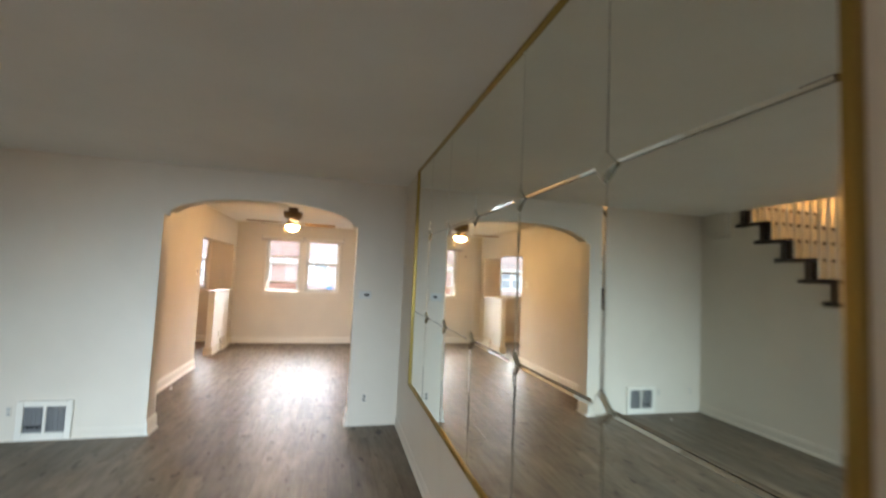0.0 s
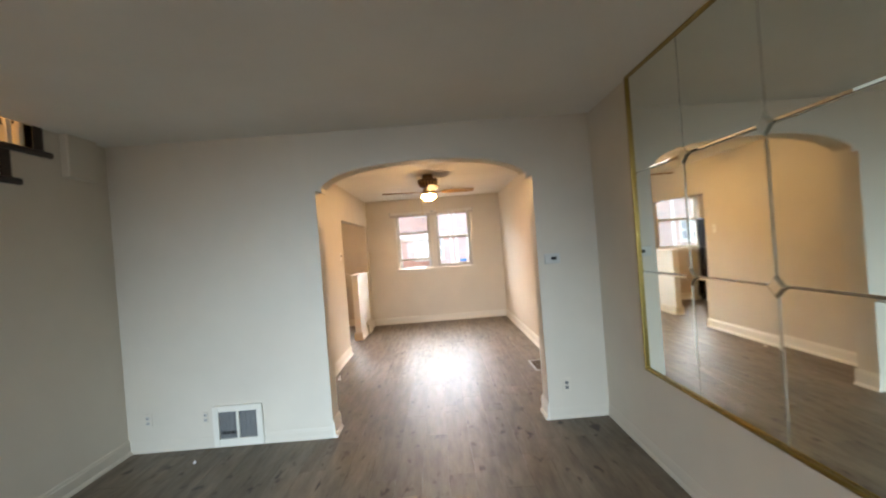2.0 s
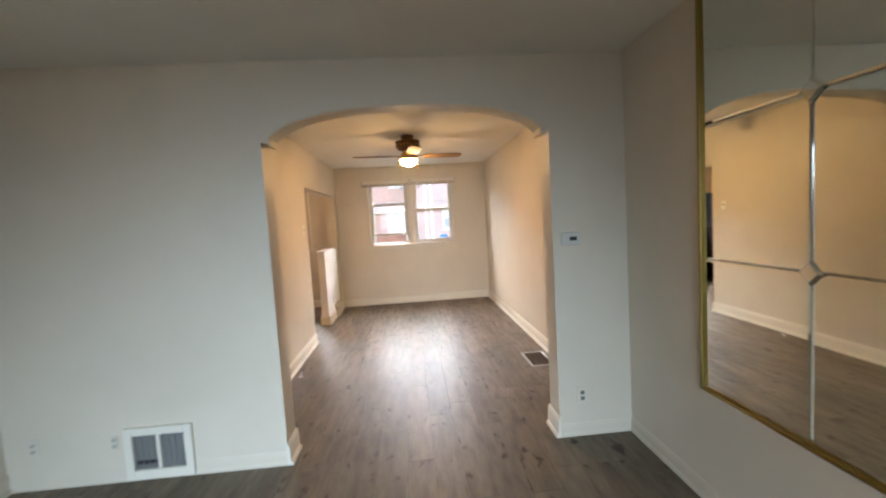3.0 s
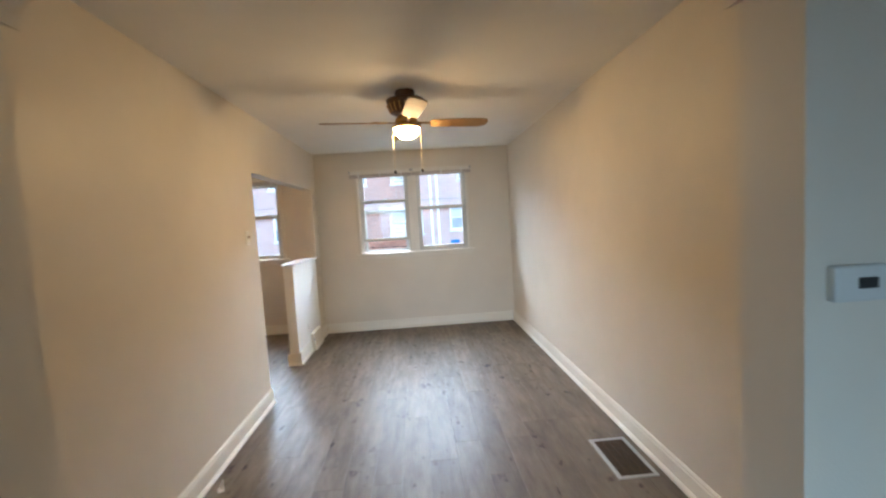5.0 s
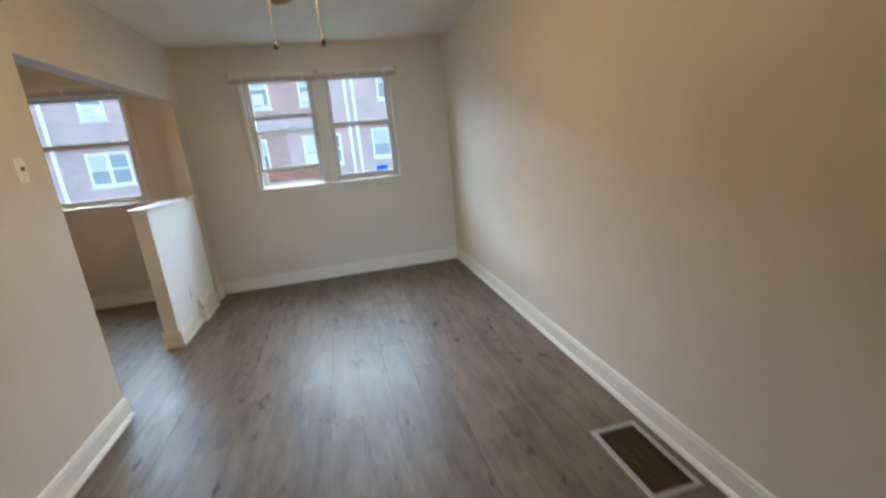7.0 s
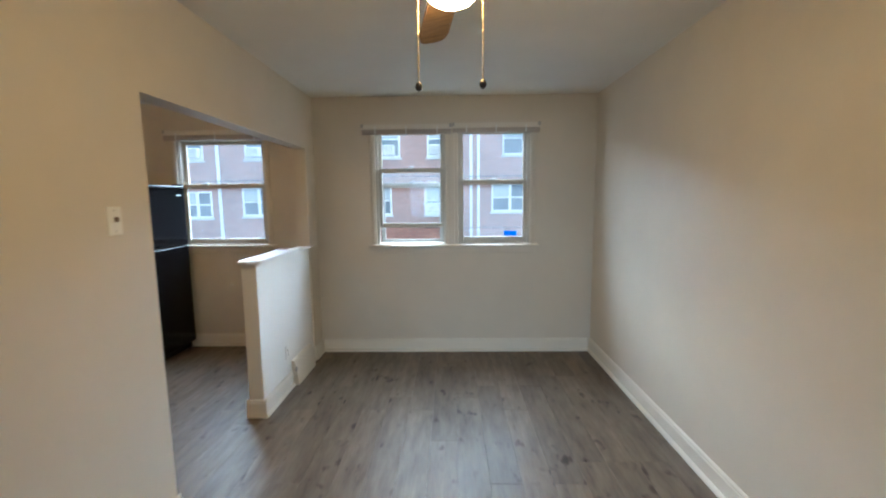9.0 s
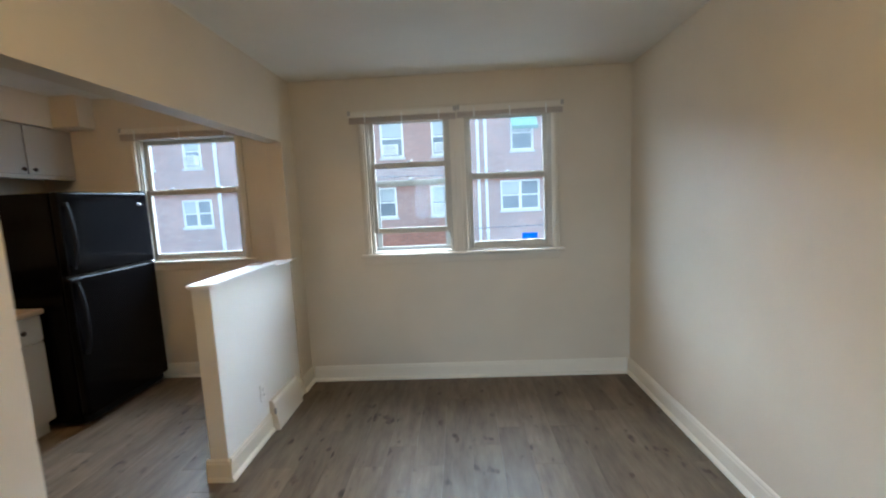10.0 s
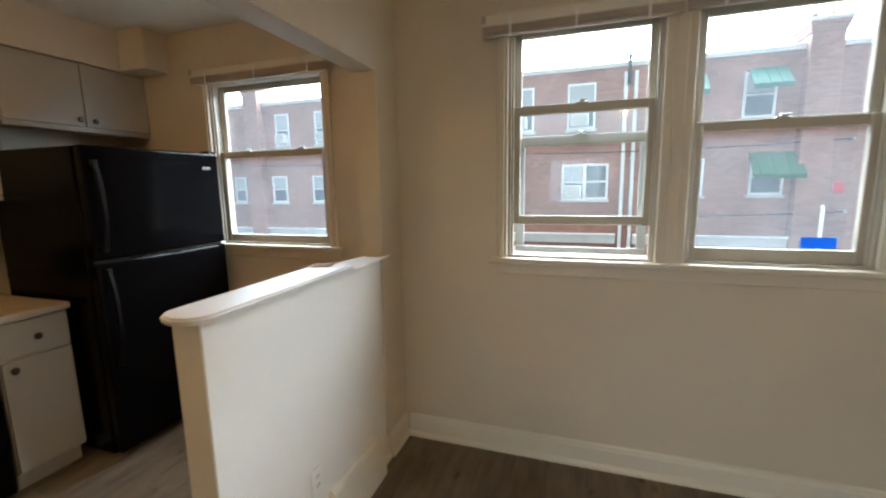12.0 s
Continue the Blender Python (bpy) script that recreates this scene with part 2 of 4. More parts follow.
def brick_material(name, c1, c2):
    m, n, l, b = mat(name, c1, 0.85)
    tc = n.new("ShaderNodeTexCoord")
    mp = n.new("ShaderNodeMapping")
    mp.inputs["Rotation"].default_value = (radians(90), 0, 0)
    br = n.new("ShaderNodeTexBrick")
    br.inputs["Scale"].default_value = 1.0
    br.inputs["Brick Width"].default_value, br.inputs["Row Height"].default_value = 0.215, 0.075
    br.inputs["Mortar Size"].default_value = 0.008
    br.inputs["Color1"].default_value, br.inputs["Color2"].default_value = (*c1, 1), (*c2, 1)
    br.inputs["Mortar"].default_value = (0.27, 0.21, 0.19, 1)
    l.new(tc.outputs["Object"], mp.inputs[0])
    l.new(mp.outputs[0], br.inputs[0])
    st = noise_node(n, l, 0.6, 6)
    sr = ramp(n, l, st.outputs[0], [(0.3, (0.72, 0.72, 0.74)), (0.7, (1.15, 1.12, 1.1))])
    mx = n.new("ShaderNodeMix")
    mx.data_type, mx.blend_type = "RGBA", "MULTIPLY"
    mx.inputs[0].default_value = 1.0
    l.new(br.outputs[0], mx.inputs[6])
    l.new(sr.outputs[0], mx.inputs[7])
    l.new(mx.outputs[2], b.inputs["Base Color"])
    bump(n, l, b, br.outputs[1], -0.4, 0.01)
    return m


M_BRICK = brick_material("red_brick", (0.45, 0.235, 0.175), (0.36, 0.18, 0.135))
M_BRICK2 = brick_material("pale_red_brick", (0.46, 0.24, 0.18), (0.37, 0.185, 0.14))
M_COPING = paint("pale_coping", (0.62, 0.62, 0.60), 0.7, 0.15, 12.0, 0.1)
M_GREEN = paint("green_awning_metal", (0.004, 0.08, 0.024), 0.7, 0.2, 12.0, 0.05)
M_PALEGREEN = paint("faded_green_awning", (0.045, 0.16, 0.12), 0.7, 0.2, 12.0, 0.05)
M_EXTPANE = mat("far_window_pane", (0.10, 0.13, 0.16), 0.12)[0]
M_SHADE = paint("window_shade", (0.42, 0.46, 0.48), 0.7, 0.08, 12.0, 0.03)
M_ASPHALT = paint("asphalt", (0.06, 0.06, 0.062), 0.9, 0.35, 25.0, 0.4)
M_REDSIGN = mat("red_sign_enamel", (0.55, 0.03, 0.04), 0.5)[0]
M_CABLE = mat("black_cable", (0.02, 0.02, 0.02), 0.6)[0]


# ---- builders ----
def box(bm, x0, x1, y0, y1, z0, z1, bev=0.0, seg=1):
    t = bmesh.new()
    bmesh.ops.create_cube(t, size=1)
    for v in t.verts:
        v.co = Vector(((x0 + x1) / 2 + v.co.x * (x1 - x0), (y0 + y1) / 2 + v.co.y * (y1 - y0), (z0 + z1) / 2 + v.co.z * (z1 - z0)))
    if bev:
        bmesh.ops.bevel(t, geom=list(t.edges), offset=bev, segments=seg, affect="EDGES", profile=0.5)
    merge(bm, t)
    return bm


def merge(bm, t, m=None):
    if m is not None:
        t.transform(m)
    me = bpy.data.meshes.new("tmp")
    t.to_mesh(me)
    t.free()
    bm.from_mesh(me)
    bpy.data.meshes.remove(me)


def one(*a, **k):
    return box(bmesh.new(), *a, **k)


def lathe(bm, prof, c, seg=32):
    """Turns (radius, z) pairs round the upright line through c."""
    rings = []
    for r, z in prof:
        rings.append([bm.verts.new((c[0] + r * math.cos(2 * math.pi * i / seg), c[1] + r * math.sin(2 * math.pi * i / seg), c[2] + z)) for i in range(seg)])
    for a, b in zip(rings, rings[1:]):
        for i in range(seg):
            bm.faces.new((a[i], a[(i + 1) % seg], b[(i + 1) % seg], b[i])).smooth = True
    for ring, flip in ((rings[0], True), (rings[-1], False)):
        bm.faces.new(ring[::-1] if flip else ring)
    return bm


def rod(bm, p, q, r, seg=10):
    p, q = Vector(p), Vector(q)
    t = bmesh.new()
    bmesh.ops.create_cone(t, cap_ends=True, segments=seg, radius1=r, radius2=r, depth=(q - p).length)
    for f in t.faces:
        f.smooth = len(f.verts) == 4
    merge(bm, t, Matrix.Translation((p + q) / 2) @ (q - p).to_track_quat("Z", "Y").to_matrix().to_4x4())
    return bm


def prism(bm, pts, axis, a, b):
    """An outline of (u, v) pairs drawn out along axis from a to b. axis x: u is y, v is z; axis y: u is x, v is z; axis z: u is x, v is y."""
    def place(u, v, w):
        return {"x": (w, u, v), "y": (u, w, v), "z": (u, v, w)}[axis]
    lo, hi = [bm.verts.new(place(u, v, a)) for u, v in pts], [bm.verts.new(place(u, v, b)) for u, v in pts]
    bm.faces.new(lo), bm.faces.new(hi[::-1])
    for i in range(len(pts)):
        j = (i + 1) % len(pts)
        bm.faces.new((lo[j], lo[i], hi[i], hi[j]))
    bmesh.ops.recalc_face_normals(bm, faces=bm.faces)
    return bm


def origin(ob):
    v = Vector((0, 0, 0))
    while ob is not None:
        v += ob.location
        ob = ob.parent
    return v


def finish(name, bm, material):
    me = bpy.data.meshes.new(name)
    bm.to_mesh(me)
    bm.free()
    me.materials.append(material)
    return new(name, me)


def part(name, bm, material, parent, label=""):
    bm.transform(Matrix.Translation(-origin(parent)))
    ob = finish(name, bm, material)
    ob.parent = parent
    return tagged(ob, label) if label else ob


def thing(name, at, label, category, group="", kind=""):
    ob = new(name)
    ob.location = at
    ob.empty_display_size = 0.1
    return tagged(ob, label, category, group, kind)


def structure(name, bm, material, label, category):
    return tagged(finish(name, bm, material), label, category, "", "structure")


def pierced(axis, at, thick, u0, u1, v0, v1, holes):
    """A wall as a slab with rectangular openings right through it. axis: the one it faces; holes: (u0, u1, v0, v1)."""
    us = sorted({u0, u1, *[h[0] for h in holes], *[h[1] for h in holes]})
    vs = sorted({v0, v1, *[h[2] for h in holes], *[h[3] for h in holes]})
    bm = bmesh.new()
    cache = {}

    def vert(u, v, w):
        k = (round(u, 5), round(v, 5), w)
        if k not in cache:
            d = at + (thick if w else 0)
            cache[k] = bm.verts.new((d, u, v) if axis == "x" else (u, d, v))
        return cache[k]

    def solid(i, j):
        if not (0 <= i < len(us) - 1 and 0 <= j < len(vs) - 1):
            return False
        u, v = (us[i] + us[i + 1]) / 2, (vs[j] + vs[j + 1]) / 2
        return not any(h[0] < u < h[1] and h[2] < v < h[3] for h in holes)

    for i in range(len(us) - 1):
        for j in range(len(vs) - 1):
            if not solid(i, j):
                continue
            a, b, c, d = us[i], us[i + 1], vs[j], vs[j + 1]
            for w in (0, 1):
                bm.faces.new((vert(a, c, w), vert(b, c, w), vert(b, d, w), vert(a, d, w)))
            for di, dj, p, q in ((-1, 0, (a, c), (a, d)), (1, 0, (b, c), (b, d)), (0, -1, (a, c), (b, c)), (0, 1, (a, d), (b, d))):
                if not solid(i + di, j + dj):
                    bm.faces.new((vert(*p, 0), vert(*q, 0), vert(*q, 1), vert(*p, 1)))
    bmesh.ops.recalc_face_normals(bm, faces=bm.faces)
    return bm


# ---- plan ----
XR, XL_DIN, XL_LIV, XL_HOUSE = 1.165, -1.622, -2.89, -4.02
Y_FRONT, Y_ARCH, ARCH_T, Y_DIN, Y_KIT = -1.62, 4.785, 0.19, 9.972, 10.15
CEIL = 2.572
X_KIT = XL_DIN - 0.122
X_HALF = XL_DIN - 0.014

# ---- large structure ----
floor = structure("floor", one(XL_HOUSE - 0.2, XR + 0.2, Y_FRONT - 0.2, Y_KIT + 0.2, -0.2, -0.012), M_SUB, "subfloor under grey-brown vinyl plank flooring", "floor")
structure("ceiling_living", one(XL_LIV, XR + 0.2, Y_FRONT - 0.2, Y_ARCH + 0.15, CEIL, CEIL + 0.24), M_CEIL, "flat white painted living room ceiling", "ceiling")
structure("ceiling_dining", one(X_KIT + 0.07, XR + 0.2, Y_ARCH + 0.15, Y_DIN + 0.3, CEIL + 0.003, CEIL + 0.24), M_CEIL, "flat white painted dining room ceiling", "ceiling")
structure("ceiling_kitchen", one(XL_HOUSE - 0.2, X_KIT + 0.07, Y_ARCH + ARCH_T - 0.02, Y_KIT + 0.3, CEIL + 0.006, CEIL + 0.24), M_CEIL, "flat white painted kitchen ceiling", "ceiling")
structure("wall_east", one(XR, XR + 0.22, Y_FRONT - 0.2, Y_DIN + 0.3, -0.1, CEIL + 0.2), M_WALL, "long white painted party wall", "wall")
structure("wall_west", one(XL_HOUSE - 0.22, XL_HOUSE, Y_FRONT - 0.2, Y_KIT + 0.3, -0.1, 5.3), M_WALL, "white painted party wall beside the stairs and kitchen", "wall")
structure("wall_south", pierced("y", Y_FRONT - 0.24, 0.24, XL_HOUSE, XR, -0.1, 5.3, [(-2.4, -0.1, 0.8, 2.3)]), M_WALL, "white painted front wall with a window opening", "wall")
structure("stairwell_ceiling", one(XL_HOUSE - 0.2, XL_LIV + 0.1, Y_FRONT - 0.2, Y_ARCH + 1.2, 5.2, 5.4), M_CEIL, "white ceiling over the stairwell", "ceiling")
structure("wall_stairwell_upper", one(XL_LIV + 0.004, XL_LIV + 0.12, Y_FRONT, Y_ARCH + 1.2, CEIL + 0.24, 5.2), M_WALL, "white painted upper stairwell wall", "wall")
structure("wall_stairwell_end", one(XL_HOUSE, XL_LIV + 0.1, Y_ARCH + 1.1, Y_ARCH + 1.2, CEIL + 0.24, 5.2), M_WALL, "white painted end wall of the stairwell", "wall")
structure("upper_landing", one(XL_HOUSE, XL_LIV, Y_ARCH - 0.06, Y_ARCH + 1.1, CEIL + 0.012, CEIL + 0.235), M_WALL, "upper landing floor above the kitchen", "floor")


def arch_z(x):
    mid, half = -0.263, 0.868
    u = min(1.0, abs(x - mid) / half)
    return 2.095 + 0.186 * max(0.0, 1 - u ** 2.5) ** 0.62


def arch_wall():
    """Wall with a basket-handle arch on small corbels."""
    x0, x1, step = -1.178, 0.652, 0.05
    out = [(XL_HOUSE, -0.1), (x0, -0.1), (x0, 2.085), (x0 + step, 2.065)]
    n = 44
    for i in range(n + 1):
        x = x0 + step + (x1 - x0 - 2 * step) * (0.5 - 0.5 * math.cos(math.pi * i / n))
        out.append((x, arch_z(x)))
    out += [(x1 - step, 2.065), (x1, 2.085), (x1, -0.1), (XR, -0.1), (XR, CEIL + 0.1), (XL_HOUSE, CEIL + 0.1)]
    bm = prism(bmesh.new(), out, "y", Y_ARCH, Y_ARCH + ARCH_T)
    bmesh.ops.bevel(bm, geom=[e for e in bm.edges if abs(e.verts[0].co.y - e.verts[1].co.y) < 1e-4 and all(x0 - 0.01 < v.co.x < x1 + 0.01 and v.co.z > 0 for v in e.verts)], offset=0.008, segments=2, affect="EDGES")
    return bm


structure("wall_arch", arch_wall(), M_WALL, "white plaster wall with a wide low arch", "wall")
structure("wall_dining_west", pierced("x", X_KIT, 0.122, Y_ARCH + ARCH_T - 0.01, Y_KIT, -0.1, CEIL + 0.1, [(7.64, 9.728, -0.1, 2.06)]), M_WALL, "white painted wall with a wide opening to the kitchen", "wall")
structure("half_wall", one(X_KIT, X_HALF, 8.635, 9.735, -0.1, 1.135, 0.004), M_HALF, "white painted half wall between dining room and kitchen", "wall")
structure("wall_north_dining", pierced("y", Y_DIN, 0.13, XL_DIN - 0.01, XR, -0.1, CEIL + 0.1, [(-1.01, -0.31, 1.115, 2.27), (-0.19, 0.52, 1.115, 2.27)]), M_WALL, "white painted rear wall under a double window", "wall")
structure("wall_north_kitchen", pierced("y", Y_KIT, 0.13, XL_HOUSE, X_KIT + 0.005, -0.1, CEIL + 0.1, [(-3.12, -2.205, 1.11, 2.22)]), M_WALL, "white painted kitchen rear wall with one window", "wall")

# soffit and chase over the kitchen cabinets
structure("kitchen_soffit", one(XL_HOUSE, -3.70, 7.6, Y_KIT, 2.312, CEIL + 0.05, 0.004), M_WALL, "white plaster soffit above kitchen cabinets", "soffit")
structure("kitchen_chase", one(-3.70, -3.46, 9.98, Y_KIT, 2.316, CEIL + 0.05, 0.004), M_WALL, "boxed white plaster chase at the ceiling corner", "soffit")

structure("living_chase", one(XL_LIV - 0.02, XL_LIV + 0.055, 4.36, 4.63, 2.255, CEIL + 0.03, 0.006), M_WALL, "boxed white plaster chase at the ceiling beside the stairs", "soffit")


def stair_wall():
    """The side of the stairs: plaster cut to the steps."""
    bm = bmesh.new()
    pts = [(STAIR_Y - 0.01, -0.1)]
    for k in range(1, 13):
        y = STAIR_Y + RUN * (k - 1) + 0.03
        if RISE * k - 0.04 > CEIL:
            break
        pts += [(y, RISE * k - 0.035 if k > 1 else RISE - 0.035), (y + RUN, RISE * k - 0.035)]
    pts[1:1] = [(STAIR_Y + 0.03, -0.1)]
    pts = pts[1:]
    pts += [(pts[-1][0], CEIL + 0.05), (Y_ARCH + 0.02, CEIL + 0.05), (Y_ARCH + 0.02, -0.1)]
    return prism(bm, pts, "x", XL_LIV - 0.10, XL_LIV)


STAIR_Y, RUN, RISE = 1.53, 0.2365, 0.2195
structure("wall_stairs", stair_wall(), M_WALL, "white painted wall under the stairs, cut to the steps", "wall")


# ---- skirting and trim ----
def skirting(p, q, side, h=0.135, t=0.017, label="tall white painted baseboard with shoe moulding", shoe=0.016, material=M_TRIM):
    """A moulded board from p to q along the foot of a wall; side: the unit way out of the wall."""
    prof = [(0, 0), (t + shoe, 0), (t + shoe, 0.012), (t + shoe * 0.45, 0.024), (t, 0.028), (t, h - 0.028), (t * 0.75, h - 0.02), (t * 0.75, h - 0.01), (t * 0.3, h), (0, h)]
    bm = bmesh.new()
    ends = []
    for e in (p, q):
        ends.append([bm.verts.new((e[0] + side[0] * (o - 0.002), e[1] + side[1] * (o - 0.002), z)) for o, z in prof])
    a, b = ends
    bm.faces.new(a), bm.faces.new(b[::-1])
    for i in range(len(prof)):
        j = (i + 1) % len(prof)
        bm.faces.new((a[j], a[i], b[i], b[j]))
    bmesh.ops.recalc_face_normals(bm, faces=bm.faces)
    return structure("baseboard", bm, material, label, "baseboard")


skirting((XR, Y_ARCH + ARCH_T), (XR, Y_DIN), (-1, 0))
skirting((XR - 0.03, Y_DIN), (XL_DIN + 0.03, Y_DIN), (0, -1))
skirting((XL_DIN, Y_ARCH + ARCH_T), (XL_DIN, 7.655), (1, 0))
skirting((X_HALF, 8.62), (X_HALF, 9.16), (1, 0))
skirting((X_HALF, 9.60), (X_HALF, 9.728), (1, 0))
skirting((XL_DIN, 9.728), (XL_DIN, Y_DIN), (1, 0))
skirting((X_KIT - 0.02, 8.637), (X_HALF + 0.02, 8.637), (0, -1), shoe=0.006, label="baseboard wrapped round the end of the half wall")
skirting((XL_HOUSE, Y_KIT), (X_KIT, Y_KIT), (0, -1))
skirting((XL_LIV, STAIR_Y + 0.04), (XL_LIV, Y_ARCH), (1, 0), 0.12, material=M_WALL)
skirting((XR, Y_FRONT), (XR, Y_ARCH), (-1, 0), 0.10, 0.010, "low painted baseboard below the mirror", 0.008, M_WALL)
skirting((XL_LIV, Y_ARCH), (-1.178, Y_ARCH), (0, -1), 0.095, 0.007, "thin baseboard beside the arch painted like the wall", 0.003, M_WALL)
skirting((0.652, Y_ARCH), (XR, Y_ARCH), (0, -1), 0.095, 0.007, "thin baseboard beside the arch painted like the wall", 0.003, M_WALL)
skirting((-1.178, Y_ARCH - 0.008), (-1.178, Y_ARCH + ARCH_T + 0.02), (1, 0), 0.145, 0.018, "tall baseboard block at the foot of the arch")
skirting((0.652, Y_ARCH - 0.008), (0.652, Y_ARCH + ARCH_T + 0.02), (-1, 0), 0.145, 0.018, "tall baseboard block at the foot of the arch")


# ---- windows ----
def sash(win, x0, x1, z0, z1, y, stile=0.042, top=0.04, bot=0.05, dusty=False):
    bm = bmesh.new()
    box(bm, x0, x0 + stile, y, y + 0.028, z0, z1, 0.003)
    box(bm, x1 - stile, x1, y, y + 0.028, z0, z1, 0.003)
    box(bm, x0 + stile, x1 - stile, y + 0.001, y + 0.027, z0, z0 + bot, 0.003)
    box(bm, x0 + stile, x1 - stile, y + 0.001, y + 0.027, z1 - top, z1, 0.003)
    s = part("sash", bm, M_SASH, win)
    g = part("pane", one(x0 + stile - 0.004, x1 - stile + 0.004, y + 0.019, y + 0.022, z0 + bot - 0.004, z1 - top + 0.004), M_GLASS_DUSTY if dusty else M_GLASS, s, "dusty clear window glass" if dusty else "clear window glass")
    g.visible_shadow = False
    return s


def sash_lock(s, x, y, z):
    bm = bmesh.new()
    box(bm, x - 0.028, x + 0.028, y - 0.004, y + 0.022, z, z + 0.008, 0.002)
    lathe(bm, [(0.012, 0), (0.012, 0.012), (0.006, 0.016)], (x, y + 0.008, z + 0.006), 12)
    rod(bm, (x, y + 0.008, z + 0.016), (x + 0.03, y - 0.004, z + 0.018), 0.004, 8)
    part("sash_lock", bm, M_STEEL, s, "worn metal sash lock")


def jamb_lining(win, x0, x1, y0, y1, z0, z1):
    bm = bmesh.new()
    box(bm, x0 - 0.002, x0 + 0.014, y0, y1, z0, z1, 0.001)
    box(bm, x1 - 0.014, x1 + 0.002, y0, y1, z0, z1, 0.001)
    box(bm, x0 + 0.014, x1 - 0.014, y0, y1, z1 - 0.016, z1 + 0.002, 0.001)
    box(bm, x0 + 0.014, x1 - 0.014, y0, y1, z0 - 0.002, z0 + 0.016, 0.001)
    box(bm, x0 + 0.014, x0 + 0.026, y0 + 0.012, y0 + 0.03, z0 + 0.016, z1 - 0.016, 0.002)
    box(bm, x1 - 0.026, x1 - 0.014, y0 + 0.012, y0 + 0.03, z0 + 0.016, z1 - 0.016, 0.002)
    part("jamb", bm, M_SASH, win, "cream jamb lining with painted backlit shade")


def stool(win, x0, x1, y, z):
    bm = bmesh.new()
    box(bm, x0, x1, y - 0.045, y + 0.035, z - 0.025, z + 0.003, 0.006, 2)
    part("window_sill", bm, M_CASING, win)
    part("apron", one(x0 + 0.03, x1 - 0.03, y - 0.014, y + 0.002, z - 0.085, z - 0.026, 0.003), M_CASING, win)


def casing(win, x0, x1, y, z0, z1, w=0.055):
    for a, b in ((x0 - w, x0), (x1, x1 + w)):
        bm = bmesh.new()
        box(bm, a, b, y - 0.018, y + 0.002, z0, z1 + w, 0.004)
        box(bm, a + 0.012, b - 0.016, y - 0.024, y - 0.016, z0, z1 + w - 0.012, 0.003)
        part("casing", bm, M_CASING, win)
    bm = bmesh.new()
    box(bm, x0, x1, y - 0.017, y + 0.002, z1, z1 + w, 0.004)
    part("casing", bm, M_CASING, win)


w1 = thing("window_1", (-0.245, Y_DIN, 1.115), "white painted double window with two sash pairs, one lower sash raised", "window", "", "structure")
casing(w1, -1.01, 0.52, Y_DIN, 1.118, 2.27)
stool(w1, -1.10, 0.615, Y_DIN, 1.115)
bm = bmesh.new()
box(bm, -0.312, -0.188, Y_DIN - 0.017, Y_DIN + 0.002, 1.118, 2.27, 0.004)
box(bm, -0.275, -0.225, Y_DIN - 0.024, Y_DIN - 0.015, 1.118, 2.268, 0.003)
part("mullion", bm, M_CASING, w1)
for a, b in ((-1.01, -0.31), (-0.19, 0.52)):
    jamb_lining(w1, a, b, Y_DIN + 0.003, Y_DIN + 0.128, 1.115, 2.27)
s = sash(w1, -0.996, -0.324, 1.29, 1.885, Y_DIN + 0.034, top=0.045, bot=0.045)
sash_lock(s, -0.66, Y_DIN + 0.034, 1.883)
s = sash(w1, -0.996, -0.324, 1.69, 2.256, Y_DIN + 0.076)
sash_lock(s, -0.66, Y_DIN + 0.066, 1.735)
s = sash(w1, -0.176, 0.506, 1.131, 1.76, Y_DIN + 0.034, top=0.045, bot=0.06, dusty=True)
sash_lock(s, 0.16, Y_DIN + 0.034, 1.758)
sash(w1, -0.176, 0.506, 1.72, 2.256, Y_DIN + 0.076, dusty=True)
bm = bmesh.new()
box(bm, -0.985, -0.335, Y_DIN + 0.114, Y_DIN + 0.127, 1.135, 1.165, 0.002)
box(bm, -0.985, -0.94, Y_DIN + 0.114, Y_DIN + 0.127, 1.165, 1.70, 0.002)
box(bm, -0.38, -0.335, Y_DIN + 0.114, Y_DIN + 0.127, 1.165, 1.70, 0.002)
part("storm_frame", bm, M_STORM, w1, "white storm window frame outside the raised sash")

w2 = thing("window_2", (-2.635, Y_KIT, 1.11), "white painted single sash window in the kitchen", "window", "", "structure")
casing(w2, -3.12, -2.205, Y_KIT, 1.113, 2.22)
stool(w2, -3.2, -2.10, Y_KIT, 1.11)
jamb_lining(w2, -3.12, -2.205, Y_KIT + 0.003, Y_KIT + 0.128, 1.11, 2.22)
s = sash(w2, -3.106, -2.219, 1.126, 1.755, Y_KIT + 0.034, top=0.045, bot=0.05, dusty=True)
for x in (-2.86, -2.42):
    sash_lock(s, x, Y_KIT + 0.034, 1.753)
sash(w2, -3.106, -2.219, 1.715, 2.206, Y_KIT + 0.076, dusty=True)


